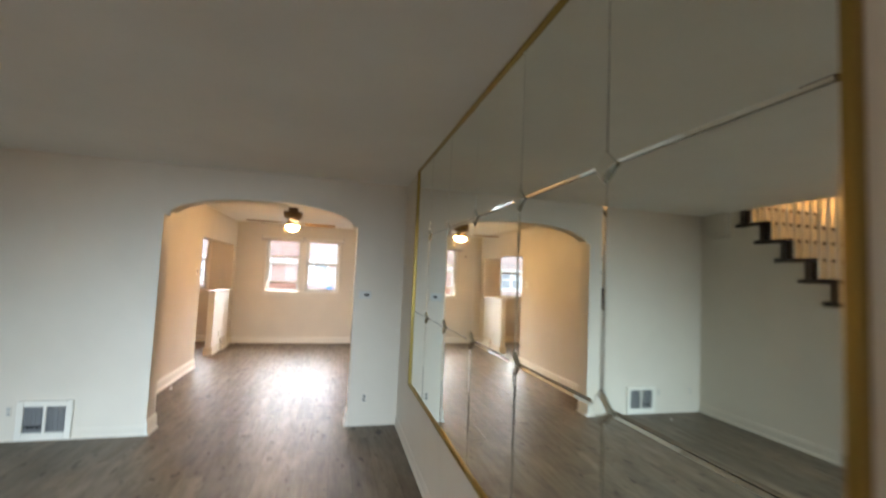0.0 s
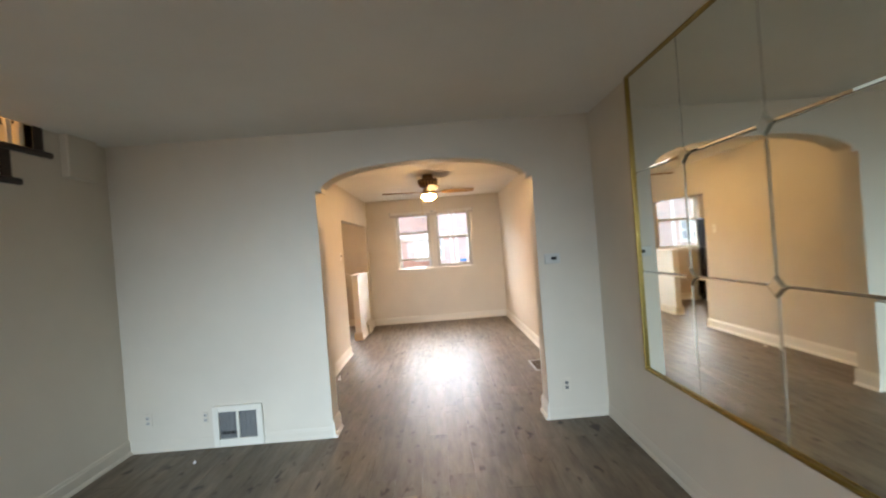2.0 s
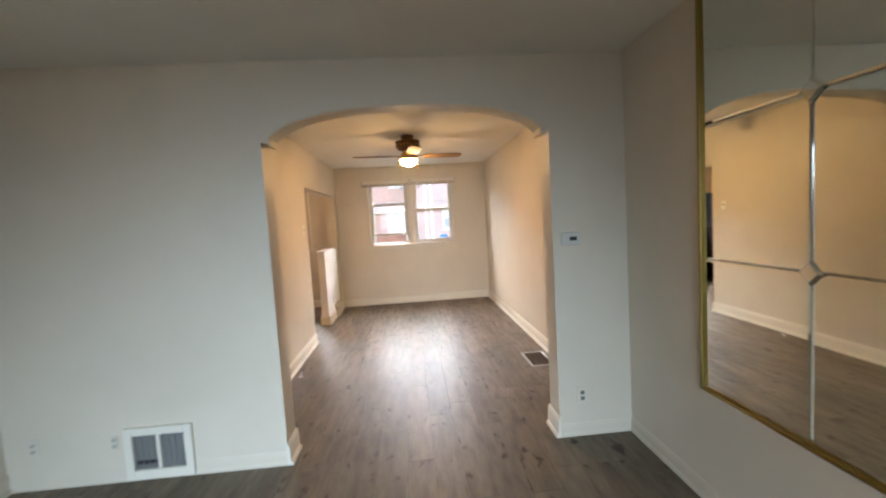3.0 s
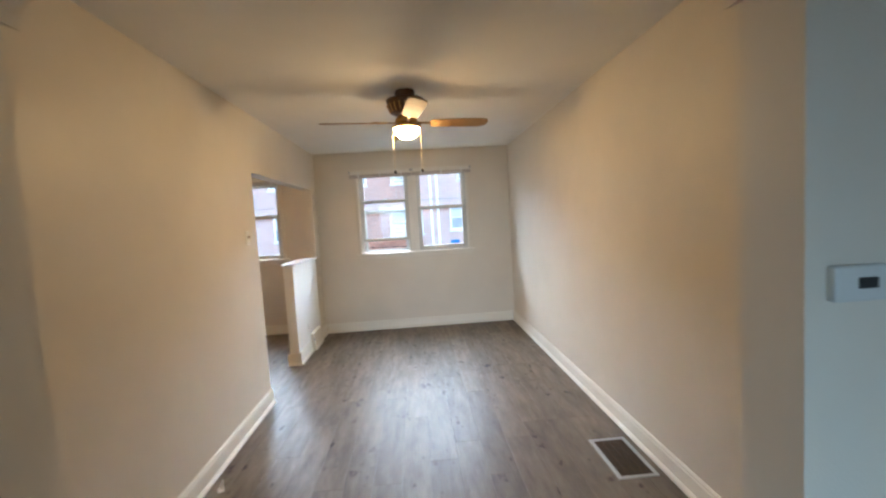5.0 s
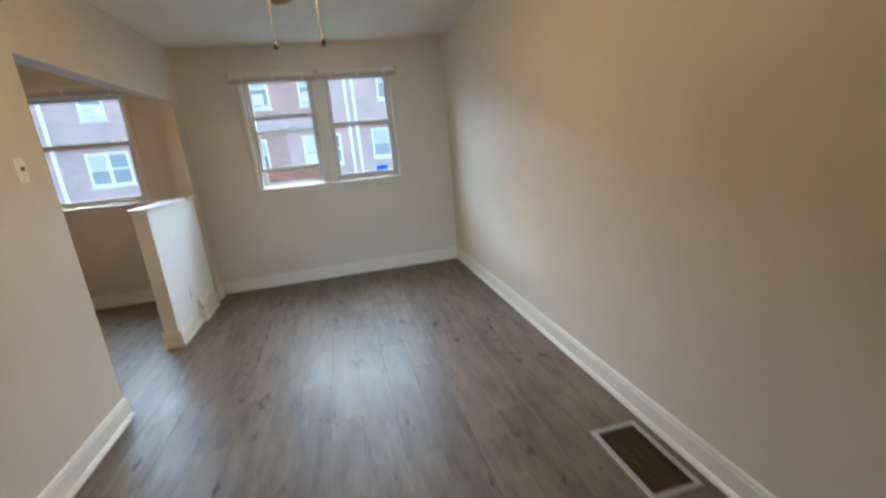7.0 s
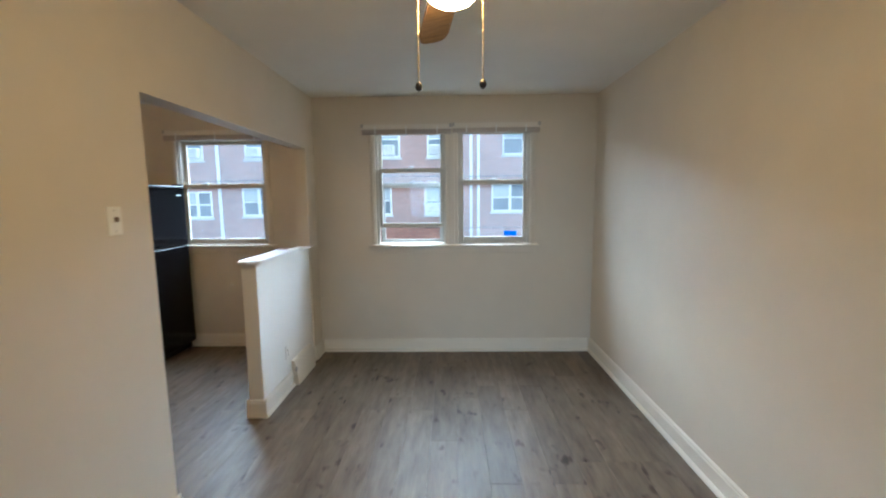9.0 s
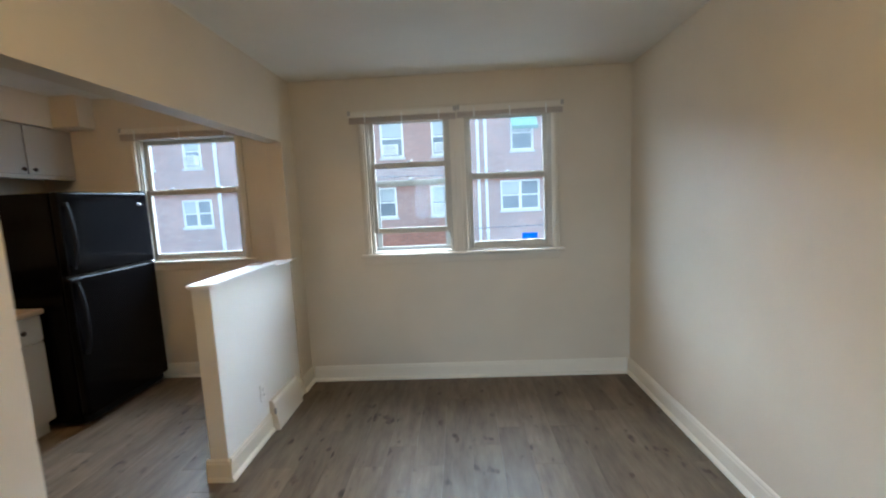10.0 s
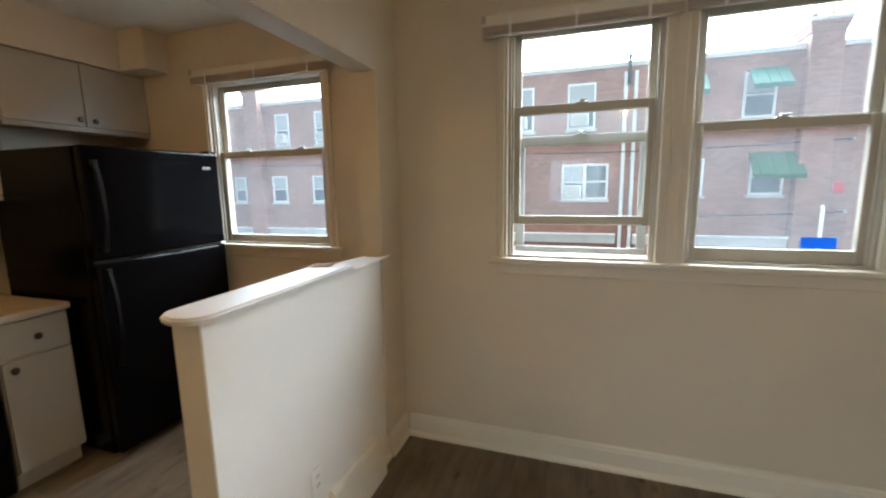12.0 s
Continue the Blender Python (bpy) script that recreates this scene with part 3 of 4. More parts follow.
# ---- small helpers for fittings ----
def cover_plate(name, at, face, w, h, label, category, kind="outlet", material=M_PLATE, socket=M_PLATE):
    """A wall plate that faces along face ('x+', 'x-', 'y-'), with sockets or a toggle."""
    ob = thing(name, at, label, category)
    x, y, z = at

    def local(u0, u1, v0, v1, d0, d1, bev=0.0):
        if face == "y-":
            return one(x + u0, x + u1, y - d1, y - d0, z + v0, z + v1, bev)
        if face == "x+":
            return one(x + d0, x + d1, y + u0, y + u1, z + v0, z + v1, bev)
        return one(x - d1, x - d0, y + u0, y + u1, z + v0, z + v1, bev)

    part("plate", local(-w / 2, w / 2, -h / 2, h / 2, -0.002, 0.006, 0.002), material, ob)
    if kind == "outlet":
        for v in (-0.02, 0.02):
            s = part("socket", local(-0.014, 0.014, v - 0.013, v + 0.013, 0.005, 0.009, 0.003), socket, ob)
            # slots are raised black bars, their inner shade put into the colour
            part("slot", local(-0.007, -0.004, v - 0.004, v + 0.006, 0.008, 0.0095), M_DARK, s)
            part("slot", local(0.004, 0.007, v - 0.004, v + 0.006, 0.008, 0.0095), M_DARK, s)
    elif kind == "switch":
        part("toggle", local(-0.006, 0.006, -0.004, 0.016, 0.005, 0.02, 0.002), M_TOGGLE, ob, "brown toggle lever")
        for v in (-0.042, 0.042):
            part("screw", local(-0.003, 0.003, v - 0.003, v + 0.003, 0.005, 0.0075, 0.001), M_STEEL, ob)
    else:
        for v in (-0.03, 0.03):
            part("screw", local(-0.003, 0.003, v - 0.003, v + 0.003, 0.005, 0.0075, 0.001), M_STEEL, ob)
    return ob


# ---- living room things ----
COLS = [4.033 - 0.5575 * i for i in range(7)]
ROWS_Z = [0.622, 1.271, 1.922, 2.561]


def wall_mirror():
    ob = thing("wall_mirror", (XR, 2.34, 0.62), "wide gold-framed mirror covering most of the living room wall", "mirror")
    part("backing", one(XR - 0.006, XR + 0.001, COLS[-1], COLS[0], ROWS_Z[0], ROWS_Z[-1]), M_SEAM, ob)
    rng = random.Random(4)
    for i in range(6):
        for j in range(3):
            y0, y1, z0, z1 = COLS[i + 1] + 0.0015, COLS[i] - 0.0015, ROWS_Z[j] + 0.0015, ROWS_Z[j + 1] - 0.0015
            bv, xf, xb = 0.009, XR - 0.0105, XR - 0.006
            bm = bmesh.new()
            outer = [bm.verts.new((xb, y, z)) for y, z in ((y0, z0), (y1, z0), (y1, z1), (y0, z1))]
            rim = [bm.verts.new((xb - 0.002, y, z)) for y, z in ((y0, z0), (y1, z0), (y1, z1), (y0, z1))]
            inner = [bm.verts.new((xf, y, z)) for y, z in ((y0 + bv, z0 + bv), (y1 - bv, z0 + bv), (y1 - bv, z1 - bv), (y0 + bv, z1 - bv))]
            bm.faces.new(inner), bm.faces.new(outer[::-1])
            for k in range(4):
                m = (k + 1) % 4
                bm.faces.new((rim[k], rim[m], inner[m], inner[k]))
                bm.faces.new((outer[k], outer[m], rim[m], rim[k]))
            bmesh.ops.recalc_face_normals(bm, faces=bm.faces)
            c = Vector((XR - 0.008, (y0 + y1) / 2, (z0 + z1) / 2))
            bm.transform(Matrix.Translation(c) @ Euler((0, radians(rng.uniform(-0.18, 0.18)), radians(rng.uniform(-0.18, 0.18)))).to_matrix().to_4x4() @ Matrix.Translation(-c))
            part("mirror_panel", bm, M_MIRROR, ob)
    for y in COLS[1:-1]:
        for z in ROWS_Z[1:-1]:
            bm = bmesh.new()
            r, s = 0.047, 0.034
            lo = [bm.verts.new((XR - 0.011, y + a * r, z + b * r)) for a, b in ((1, 0), (0, 1), (-1, 0), (0, -1))]
            md = [bm.verts.new((XR - 0.016, y + a * r, z + b * r)) for a, b in ((1, 0), (0, 1), (-1, 0), (0, -1))]
            hi = [bm.verts.new((XR - 0.022, y + a * s, z + b * s)) for a, b in ((1, 0), (0, 1), (-1, 0), (0, -1))]
            bm.faces.new(hi), bm.faces.new(lo[::-1])
            for k in range(4):
                m = (k + 1) % 4
                bm.faces.new((lo[k], lo[m], md[m], md[k]))
                bm.faces.new((md[k], md[m], hi[m], hi[k]))
            bmesh.ops.recalc_face_normals(bm, faces=bm.faces)
            part("rosette", bm, M_ROSETTE, ob, "bevelled diamond mirror rosette")
    f = 0.02
    y0, y1, z0, z1 = COLS[-1], COLS[0], ROWS_Z[0], ROWS_Z[-1]
    for a in ((y0 - f, y0, z0 - f, z1), (y1, y1 + f, z0 - f, z1), (y0, y1, z0 - f, z0), (y0 - f, y1 + f, z1, z1 + 0.011)):
        bm = bmesh.new()
        box(bm, XR - 0.026, XR + 0.001, a[0], a[1], a[2], a[3], 0.005, 2)
        part("frame", bm, M_GOLD, ob, "thin gold metal frame strip")
    return ob


wall_mirror()


def wall_register():
    x0, x1, z1, y = -2.168, -1.755, 0.348, Y_ARCH
    ob = thing("wall_register", ((x0 + x1) / 2, y, 0.0), "white framed wall air register with grey bent grille", "air register")
    bm = bmesh.new()
    w = 0.05
    for a in ((x0, x0 + w, 0.012, z1), (x1 - w, x1, 0.012, z1), (x0 + w, x1 - w, 0.012, 0.075), (x0 + w, x1 - w, z1 - w, z1)):
        box(bm, a[0], a[1], y - 0.028, y + 0.002, a[2], a[3], 0.004)
    box(bm, (x0 + x1) / 2 - 0.012, (x0 + x1) / 2 + 0.012, y - 0.026, y + 0.002, 0.075, z1 - w, 0.003)
    part("frame", bm, M_TRIM, ob)
    # black plate on the wall paints the duct's darkness behind the slats
    part("backing", one(x0 + w, x1 - w, y - 0.004, y + 0.001, 0.075, z1 - w), M_DARK, ob)
    mid = (x0 + x1) / 2
    for k, (a, b) in enumerate(((x0 + w + 0.004, mid - 0.014), (mid + 0.014, x1 - w - 0.004))):
        n = 15
        for i in range(n):
            z = 0.085 + (z1 - w - 0.095) * i / (n - 1)
            if k == 0 and i in (2, 3):
                continue
            t = bmesh.new()
            box(t, a, b, -0.008, 0.008, -0.0012, 0.0012)
            bm = bmesh.new()
            merge(bm, t, Matrix.Translation((0, y - 0.014, z)) @ Matrix.Rotation(radians(55 + 3 * math.sin(i * 2.1 + k)), 4, "X"))
            part("slat", bm, M_GRILLE, ob)
        for i in range(4):
            x = a + (b - a) * (i + 0.5) / 4
            part("bar", one(x - 0.0015, x + 0.0015, y - 0.021, y - 0.018, 0.08, z1 - w - 0.004), M_GRILLE, ob)
    return ob


wall_register()
cover_plate("wall_outlet", (-2.715, Y_ARCH, 0.268), "y-", 0.07, 0.115, "painted-over outlet plate with grey sockets near the floor", "outlet", "outlet", M_WALL, M_SMUDGE)
cover_plate("wall_outlet", (-2.235, Y_ARCH, 0.258), "y-", 0.045, 0.09, "small painted-over outlet plate beside the wall register", "outlet", "outlet", M_WALL, M_SMUDGE)
cover_plate("wall_outlet", (0.815, Y_ARCH, 0.285), "y-", 0.07, 0.115, "wall-coloured outlet plate with grey sockets low beside the arch", "outlet", "outlet", M_WALL, M_SOCKET)


def thermostat():
    x, y, z = 0.778, Y_ARCH, 1.365
    ob = thing("thermostat", (x, y, z), "small white thermostat with dark display on the wall", "thermostat")
    part("body", one(x - 0.075, x + 0.055, y - 0.024, y + 0.001, z - 0.042, z + 0.042, 0.006, 2), M_STAT, ob)
    part("display", one(x - 0.02, x + 0.028, y - 0.027, y - 0.022, z - 0.012, z + 0.014, 0.002), M_DARK, ob, "dark display")
    return ob


thermostat()


def staircase():
    ob = thing("staircase", (XL_LIV - 0.5, STAIR_Y, 0), "straight staircase with dark treads and cream balusters", "staircase")
    x_out = XL_LIV - 0.004
    for k in range(1, 13):
        y, z = STAIR_Y + RUN * (k - 1), RISE * k
        bm = bmesh.new()
        box(bm, XL_HOUSE + 0.01, x_out, y - 0.012, y + RUN + 0.03, z - 0.036, z, 0.012, 2)
        part("tread", bm, M_STAIN, ob)
        bm = bmesh.new()
        box(bm, XL_LIV - 0.004, XL_LIV + 0.012, y + 0.026, y + 0.092, z - RISE, z - 0.004, 0.003)
        box(bm, XL_LIV - 0.003, XL_LIV + 0.026, y + 0.026, y + RUN + 0.155, z - 0.048, z - 0.002, 0.016, 3)
        part("bracket", bm, M_STAIN, ob, "dark stained tread return")
        part("riser", one(XL_HOUSE + 0.012, XL_LIV - 0.006, y + 0.03, y + 0.05, z - RISE, z - 0.036), M_TRIM, ob, "cream painted riser")
        for i in range(3):
            yb = y + 0.035 + RUN * (i + 0.2) / 3
            top = 0.86 + RISE * (yb - y) / RUN
            bm = bmesh.new()
            box(bm, XL_LIV - 0.052, XL_LIV - 0.020, yb - 0.016, yb + 0.016, z, z + top, 0.003)
            part("baluster", bm, M_TRIM, ob)
    a = Vector((XL_LIV - 0.036, STAIR_Y - 0.05, RISE * 1 + 0.83))
    b = Vector((XL_LIV - 0.036, STAIR_Y + RUN * 12, RISE * 13 + 0.83))
    bm = bmesh.new()
    t = bmesh.new()
    box(t, -0.03, 0.03, -0.028, 0.028, -(b - a).length / 2, (b - a).length / 2, 0.012, 2)
    merge(bm, t, Matrix.Translation((a + b) / 2 + Vector((0, 0, 0.05))) @ (b - a).to_track_quat("Z", "Y").to_matrix().to_4x4())
    part("rail", bm, M_STAIN, ob, "dark stained rail")
    return ob


staircase()


def stair_lamp():
    c = (-3.45, 4.3, 5.2)
    ob = thing("stair_ceiling_lamp", c, "lit round ceiling lamp over the stairs", "ceiling lamp")
    part("base", lathe(bmesh.new(), [(0.09, -0.03), (0.1, 0.0)], c, 24), M_BRASS, ob)
    part("globe", lathe(bmesh.new(), [(0.02, -0.15), (0.07, -0.135), (0.10, -0.09), (0.095, -0.05), (0.07, -0.03)], c, 24), M_BULB, ob, "lit frosted globe")


stair_lamp()

# ---- dining room things ----
FAN = (-0.252, 7.23)


def ceiling_fan():
    x, y = FAN
    ob = thing("ceiling_fan", (x, y, CEIL), "bronze ceiling fan with oak blades and lit bowl lamp", "ceiling fan")
    part("canopy", lathe(bmesh.new(), [(0.066, -0.075), (0.072, -0.06), (0.078, -0.012), (0.074, 0.004)], (x, y, CEIL), 32), M_BRONZE, ob, "dark bronze ceiling canopy")
    prof = [(0.10, -0.058), (0.140, -0.062), (0.150, -0.072), (0.146, -0.086), (0.139, -0.09), (0.142, -0.105), (0.134, -0.135), (0.114, -0.168), (0.098, -0.174), (0.085, -0.182), (0.06, -0.185)]
    housing = part("motor_housing", lathe(bmesh.new(), prof[::-1], (x, y, CEIL), 40), M_BRONZE, ob, "dark bronze tapered motor housing")
    for i in range(20):
        a = 2 * math.pi * i / 20
        bm = bmesh.new()
        rod(bm, (x + 0.143 * math.cos(a), y + 0.143 * math.sin(a), CEIL - 0.105), (x + 0.118 * math.cos(a), y + 0.118 * math.sin(a), CEIL - 0.164), 0.006, 8)
        part("rib", bm, M_BRASS, housing, "brass rib")
    part("flywheel", lathe(bmesh.new(), [(0.06, -0.252), (0.084, -0.247), (0.088, -0.225), (0.075, -0.2), (0.06, -0.183)], (x, y, CEIL), 32), M_BRASS, ob, "antique brass hub")
    for i in range(4):
        a = radians(8 + 90 * i)
        turn = Matrix.Translation((x, y, CEIL - 0.243)) @ Matrix.Rotation(a, 4, "Z")
        t = bmesh.new()
        pts = []
        for u, w in ((0.20, 0.050), (0.24, 0.058), (0.34, 0.064), (0.46, 0.068), (0.57, 0.069), (0.625, 0.062), (0.652, 0.045), (0.662, 0.02)):
            pts.append((u, w))
        outline = pts + [(u, -w) for u, w in pts[::-1]]
        prism(t, outline, "z", -0.004, 0.004)
        bm = bmesh.new()
        merge(bm, t, turn @ Matrix.Rotation(radians(-12), 4, "X"))
        blade = part("blade", bm, M_BLADE, ob, "oak wood-grain fan blade")
        t = bmesh.new()
        box(t, 0.075, 0.215, -0.014, 0.014, -0.004, 0.006, 0.003)
        box(t, 0.19, 0.275, -0.040, 0.040, 0.004, 0.009, 0.003)
        bm = bmesh.new()
        merge(bm, t, turn @ Matrix.Rotation(radians(-12), 4, "X"))
        part("blade_bracket", bm, M_BRASS, blade, "brass blade bracket")
    part("light_fitter", lathe(bmesh.new(), [(0.095, -0.290), (0.112, -0.284), (0.114, -0.270), (0.085, -0.258), (0.055, -0.25)], (x, y, CEIL), 36), M_BRASS, ob, "antique brass lamp fitter")
    bowl = [(0.012, -0.366), (0.042, -0.360), (0.070, -0.346), (0.090, -0.324), (0.099, -0.302), (0.098, -0.286)]
    part("lamp_bowl", lathe(bmesh.new(), bowl, (x, y, CEIL), 36), M_BOWL, ob, "lit frosted glass bowl")
    for cx, length in ((-0.110, 0.350), (0.103, 0.345)):
        px, pz = x + cx, CEIL - 0.262
        bm = bmesh.new()
        n = 56
        for i in range(n):
            t = bmesh.new()
            bmesh.ops.create_icosphere(t, subdivisions=1, radius=0.0032)
            merge(bm, t, Matrix.Translation((px, y - 0.02, pz - length * i / n)))
        rod(bm, (px, y - 0.02, pz), (px, y - 0.02, pz - length), 0.0012, 6)
        ch = part("pull_chain", bm, M_CHAIN, ob, "beaded brass pull chain")
        part("pull_knob", lathe(bmesh.new(), [(0.003, -0.026), (0.010, -0.02), (0.0125, -0.010), (0.009, 0.0), (0.003, 0.006)], (px, y - 0.02, pz - length), 14), M_KNOB, ch, "dark wooden pull knob")
    return ob


ceiling_fan()


def floor_register():
    x0, x1, y0, y1 = 0.85, 1.095, 6.13, 6.565
    ob = thing("floor_register", ((x0 + x1) / 2, (y0 + y1) / 2, 0), "worn metal floor register beside the baseboard", "air register")
    w = 0.026
    bm = bmesh.new()
    for a in ((x0, x0 + w, y0, y1), (x1 - w, x1, y0, y1), (x0 + w, x1 - w, y0, y0 + w), (x0 + w, x1 - w, y1 - w, y1)):
        box(bm, *a, -0.001, 0.006, 0.002)
    part("frame", bm, M_STEEL, ob, "worn pale metal rim")
    # no hole here: the duct's shade is a black sheet
    part("pan", one(x0 + w, x1 - w, y0 + w, y1 - w, 0.0003, 0.0012), M_DARK, ob, "black sheet painted as the shade of the duct")
    n = 26
    for i in range(n):
        y = y0 + w + (y1 - y0 - 2 * w) * (i + 0.5) / n
        part("slat", one(x0 + w - 0.001, x1 - w + 0.001, y - 0.0026, y + 0.0026, 0.001, 0.0048), M_BRONZE, ob)
    for i in range(3):
        x = x0 + w + (x1 - x0 - 2 * w) * (i + 1) / 4
        part("bar", one(x - 0.002, x + 0.002, y0 + w, y1 - w, 0.0012, 0.0042), M_BRONZE, ob)
    return ob


floor_register()
cover_plate("light_switch", (XL_DIN, 7.43, 1.503), "x+", 0.07, 0.115, "white toggle light switch beside the kitchen opening", "light switch", "switch")
cover_plate("wall_outlet", (X_HALF, 9.09, 0.32), "x+", 0.07, 0.115, "white duplex outlet on the half wall", "outlet")


def baseboard_diffuser():
    y0, y1, z1 = 9.165, 9.595, 0.215
    ob = thing("baseboard_diffuser", (X_HALF, (y0 + y1) / 2, 0), "white metal baseboard air diffuser at the half wall", "air diffuser")
    prof = [(X_HALF - 0.001, 0.0), (X_HALF + 0.062, 0.0), (X_HALF + 0.060, 0.03), (X_HALF + 0.034, z1 - 0.02), (X_HALF + 0.022, z1), (X_HALF - 0.001, z1)]
    part("body", prism(bmesh.new(), prof, "y", y0, y1), M_TRIM, ob)
    part("lever", one(X_HALF + 0.035, X_HALF + 0.05, y0 - 0.012, y0 + 0.004, 0.125, 0.165, 0.003), M_STEEL, ob, "small metal damper lever")
    return ob


baseboard_diffuser()


def half_wall_cap():
    """A board with a rounded nose, laid on the half wall."""
    x0, x1, y0, y1 = X_KIT - 0.025, X_HALF + 0.036, 8.588, 9.40
    pts, r = [], (x1 - x0) / 2
    for i in range(13):
        a = math.pi + math.pi * i / 12
        pts.append(((x0 + x1) / 2 + r * math.cos(a), y0 + 0.065 + 0.065 * math.sin(a)))
    pts += [(x1, y1), (x0, y1)]
    bm = prism(bmesh.new(), pts, "z", 1.135, 1.158)
    bmesh.ops.bevel(bm, geom=[e for e in bm.edges if abs(e.verts[0].co.z - e.verts[1].co.z) < 1e-5], offset=0.007, segments=2, affect="EDGES")
    return tagged(finish("wall_cap", bm, M_CAP), "glossy white rounded cap board on the half wall", "cap board", "", "structure")


half_wall_cap()


def loose_paper(name, at, w, d, turn, material, label, curl=0.012):
    ob = thing(name, at, label, "paper")
    bm = bmesh.new()
    n = 8
    rows = []
    for i in range(n + 1):
        row = []
        for j in range(n + 1):
            u, v = i / n - 0.5, j / n - 0.5
            row.append(bm.verts.new((u * w, v * d, 0.0012 + curl * (max(0, u + v)) ** 2)))
        rows.append(row)
    for i in range(n):
        for j in range(n):
            bm.faces.new((rows[i][j], rows[i + 1][j], rows[i + 1][j + 1], rows[i][j + 1])).smooth = True
    ex = bmesh.ops.extrude_face_region(bm, geom=list(bm.faces))
    for v in ex["geom"]:
        if isinstance(v, bmesh.types.BMVert):
            v.co.z += 0.0008
    bmesh.ops.recalc_face_normals(bm, faces=bm.faces)
    bm.transform(Matrix.Translation(at) @ Matrix.Rotation(radians(turn), 4, "Z"))
    part("sheet", bm, material, ob)
    return ob


loose_paper("brown_card", (-1.725, 9.345, 1.158), 0.10, 0.09, 14, M_CARD, "brown card lying on the half wall cap", 0.004)
loose_paper("paper_sheet", (-1.66, 9.55, 1.135), 0.19, 0.28, -9, M_PAPER, "white loose paper sheets on the half wall cap", 0.022)
loose_paper("paper_scrap", (-1.515, 6.405, 0.0), 0.035, 0.05, 30, M_PAPER, "tiny crumpled white paper scrap on the floor", 0.05)
loose_paper("paper_scrap", (-2.205, 4.535, 0.0), 0.02, 0.025, 60, M_PAPER, "tiny white scrap on the floor below the register", 0.02)


def raised_blind(x0, x1, y, z0, z1, label):
    ob = thing("window_blind", ((x0 + x1) / 2, y, z0), label, "window blind", "raised blinds")
    part("head_rail", one(x0, x1, y - 0.054, y - 0.024, z1 - 0.048, z1, 0.003), M_BLIND, ob)
    n = 11
    for i in range(n):
        z = z0 + 0.016 + (z1 - 0.052 - z0 - 0.016) * i / (n - 1)
        o = 0.002 * math.sin(i * 2.7)
        part("slat", one(x0 + 0.006, x1 - 0.006, y - 0.052 + o, y - 0.027 + o, z, z + 0.0022), M_SLAT, ob, "blind slat with brownish shade painted in")
    part("bottom_rail", one(x0 + 0.004, x1 - 0.004, y - 0.053, y - 0.026, z0, z0 + 0.013, 0.003), M_SLAT, ob)
    for x in (x0 + 0.14, (x0 + x1) / 2, x1 - 0.14):
        part("ladder_tape", one(x - 0.006, x + 0.006, y - 0.0555, y - 0.0535, z0, z1 - 0.02), M_VINYL, ob)
    for x in (x0 + 0.012, x1 - 0.012):
        part("bracket", one(x - 0.012, x + 0.012, y - 0.056, y - 0.015, z1 - 0.034, z1 + 0.004, 0.003), M_STEEL, ob)
    return ob


raised_blind(-1.135, -0.25, Y_DIN, 2.205, 2.30, "cream mini blind pulled up over the window")
raised_blind(-0.245, 0.61, Y_DIN, 2.215, 2.305, "cream mini blind pulled up over the window")
raised_blind(-3.22, -2.13, Y_KIT, 2.20, 2.30, "cream mini blind pulled up over the kitchen window")
tape = thing("masking_tape", (0.34, Y_DIN + 0.04, 1.2), "blue masking tape strip stuck on the window glass", "tape")
part("strip", one(0.275, 0.405, Y_DIN + 0.0485, Y_DIN + 0.0496, 1.197, 1.247), M_TAPE, tape)

# ---- kitchen things ----


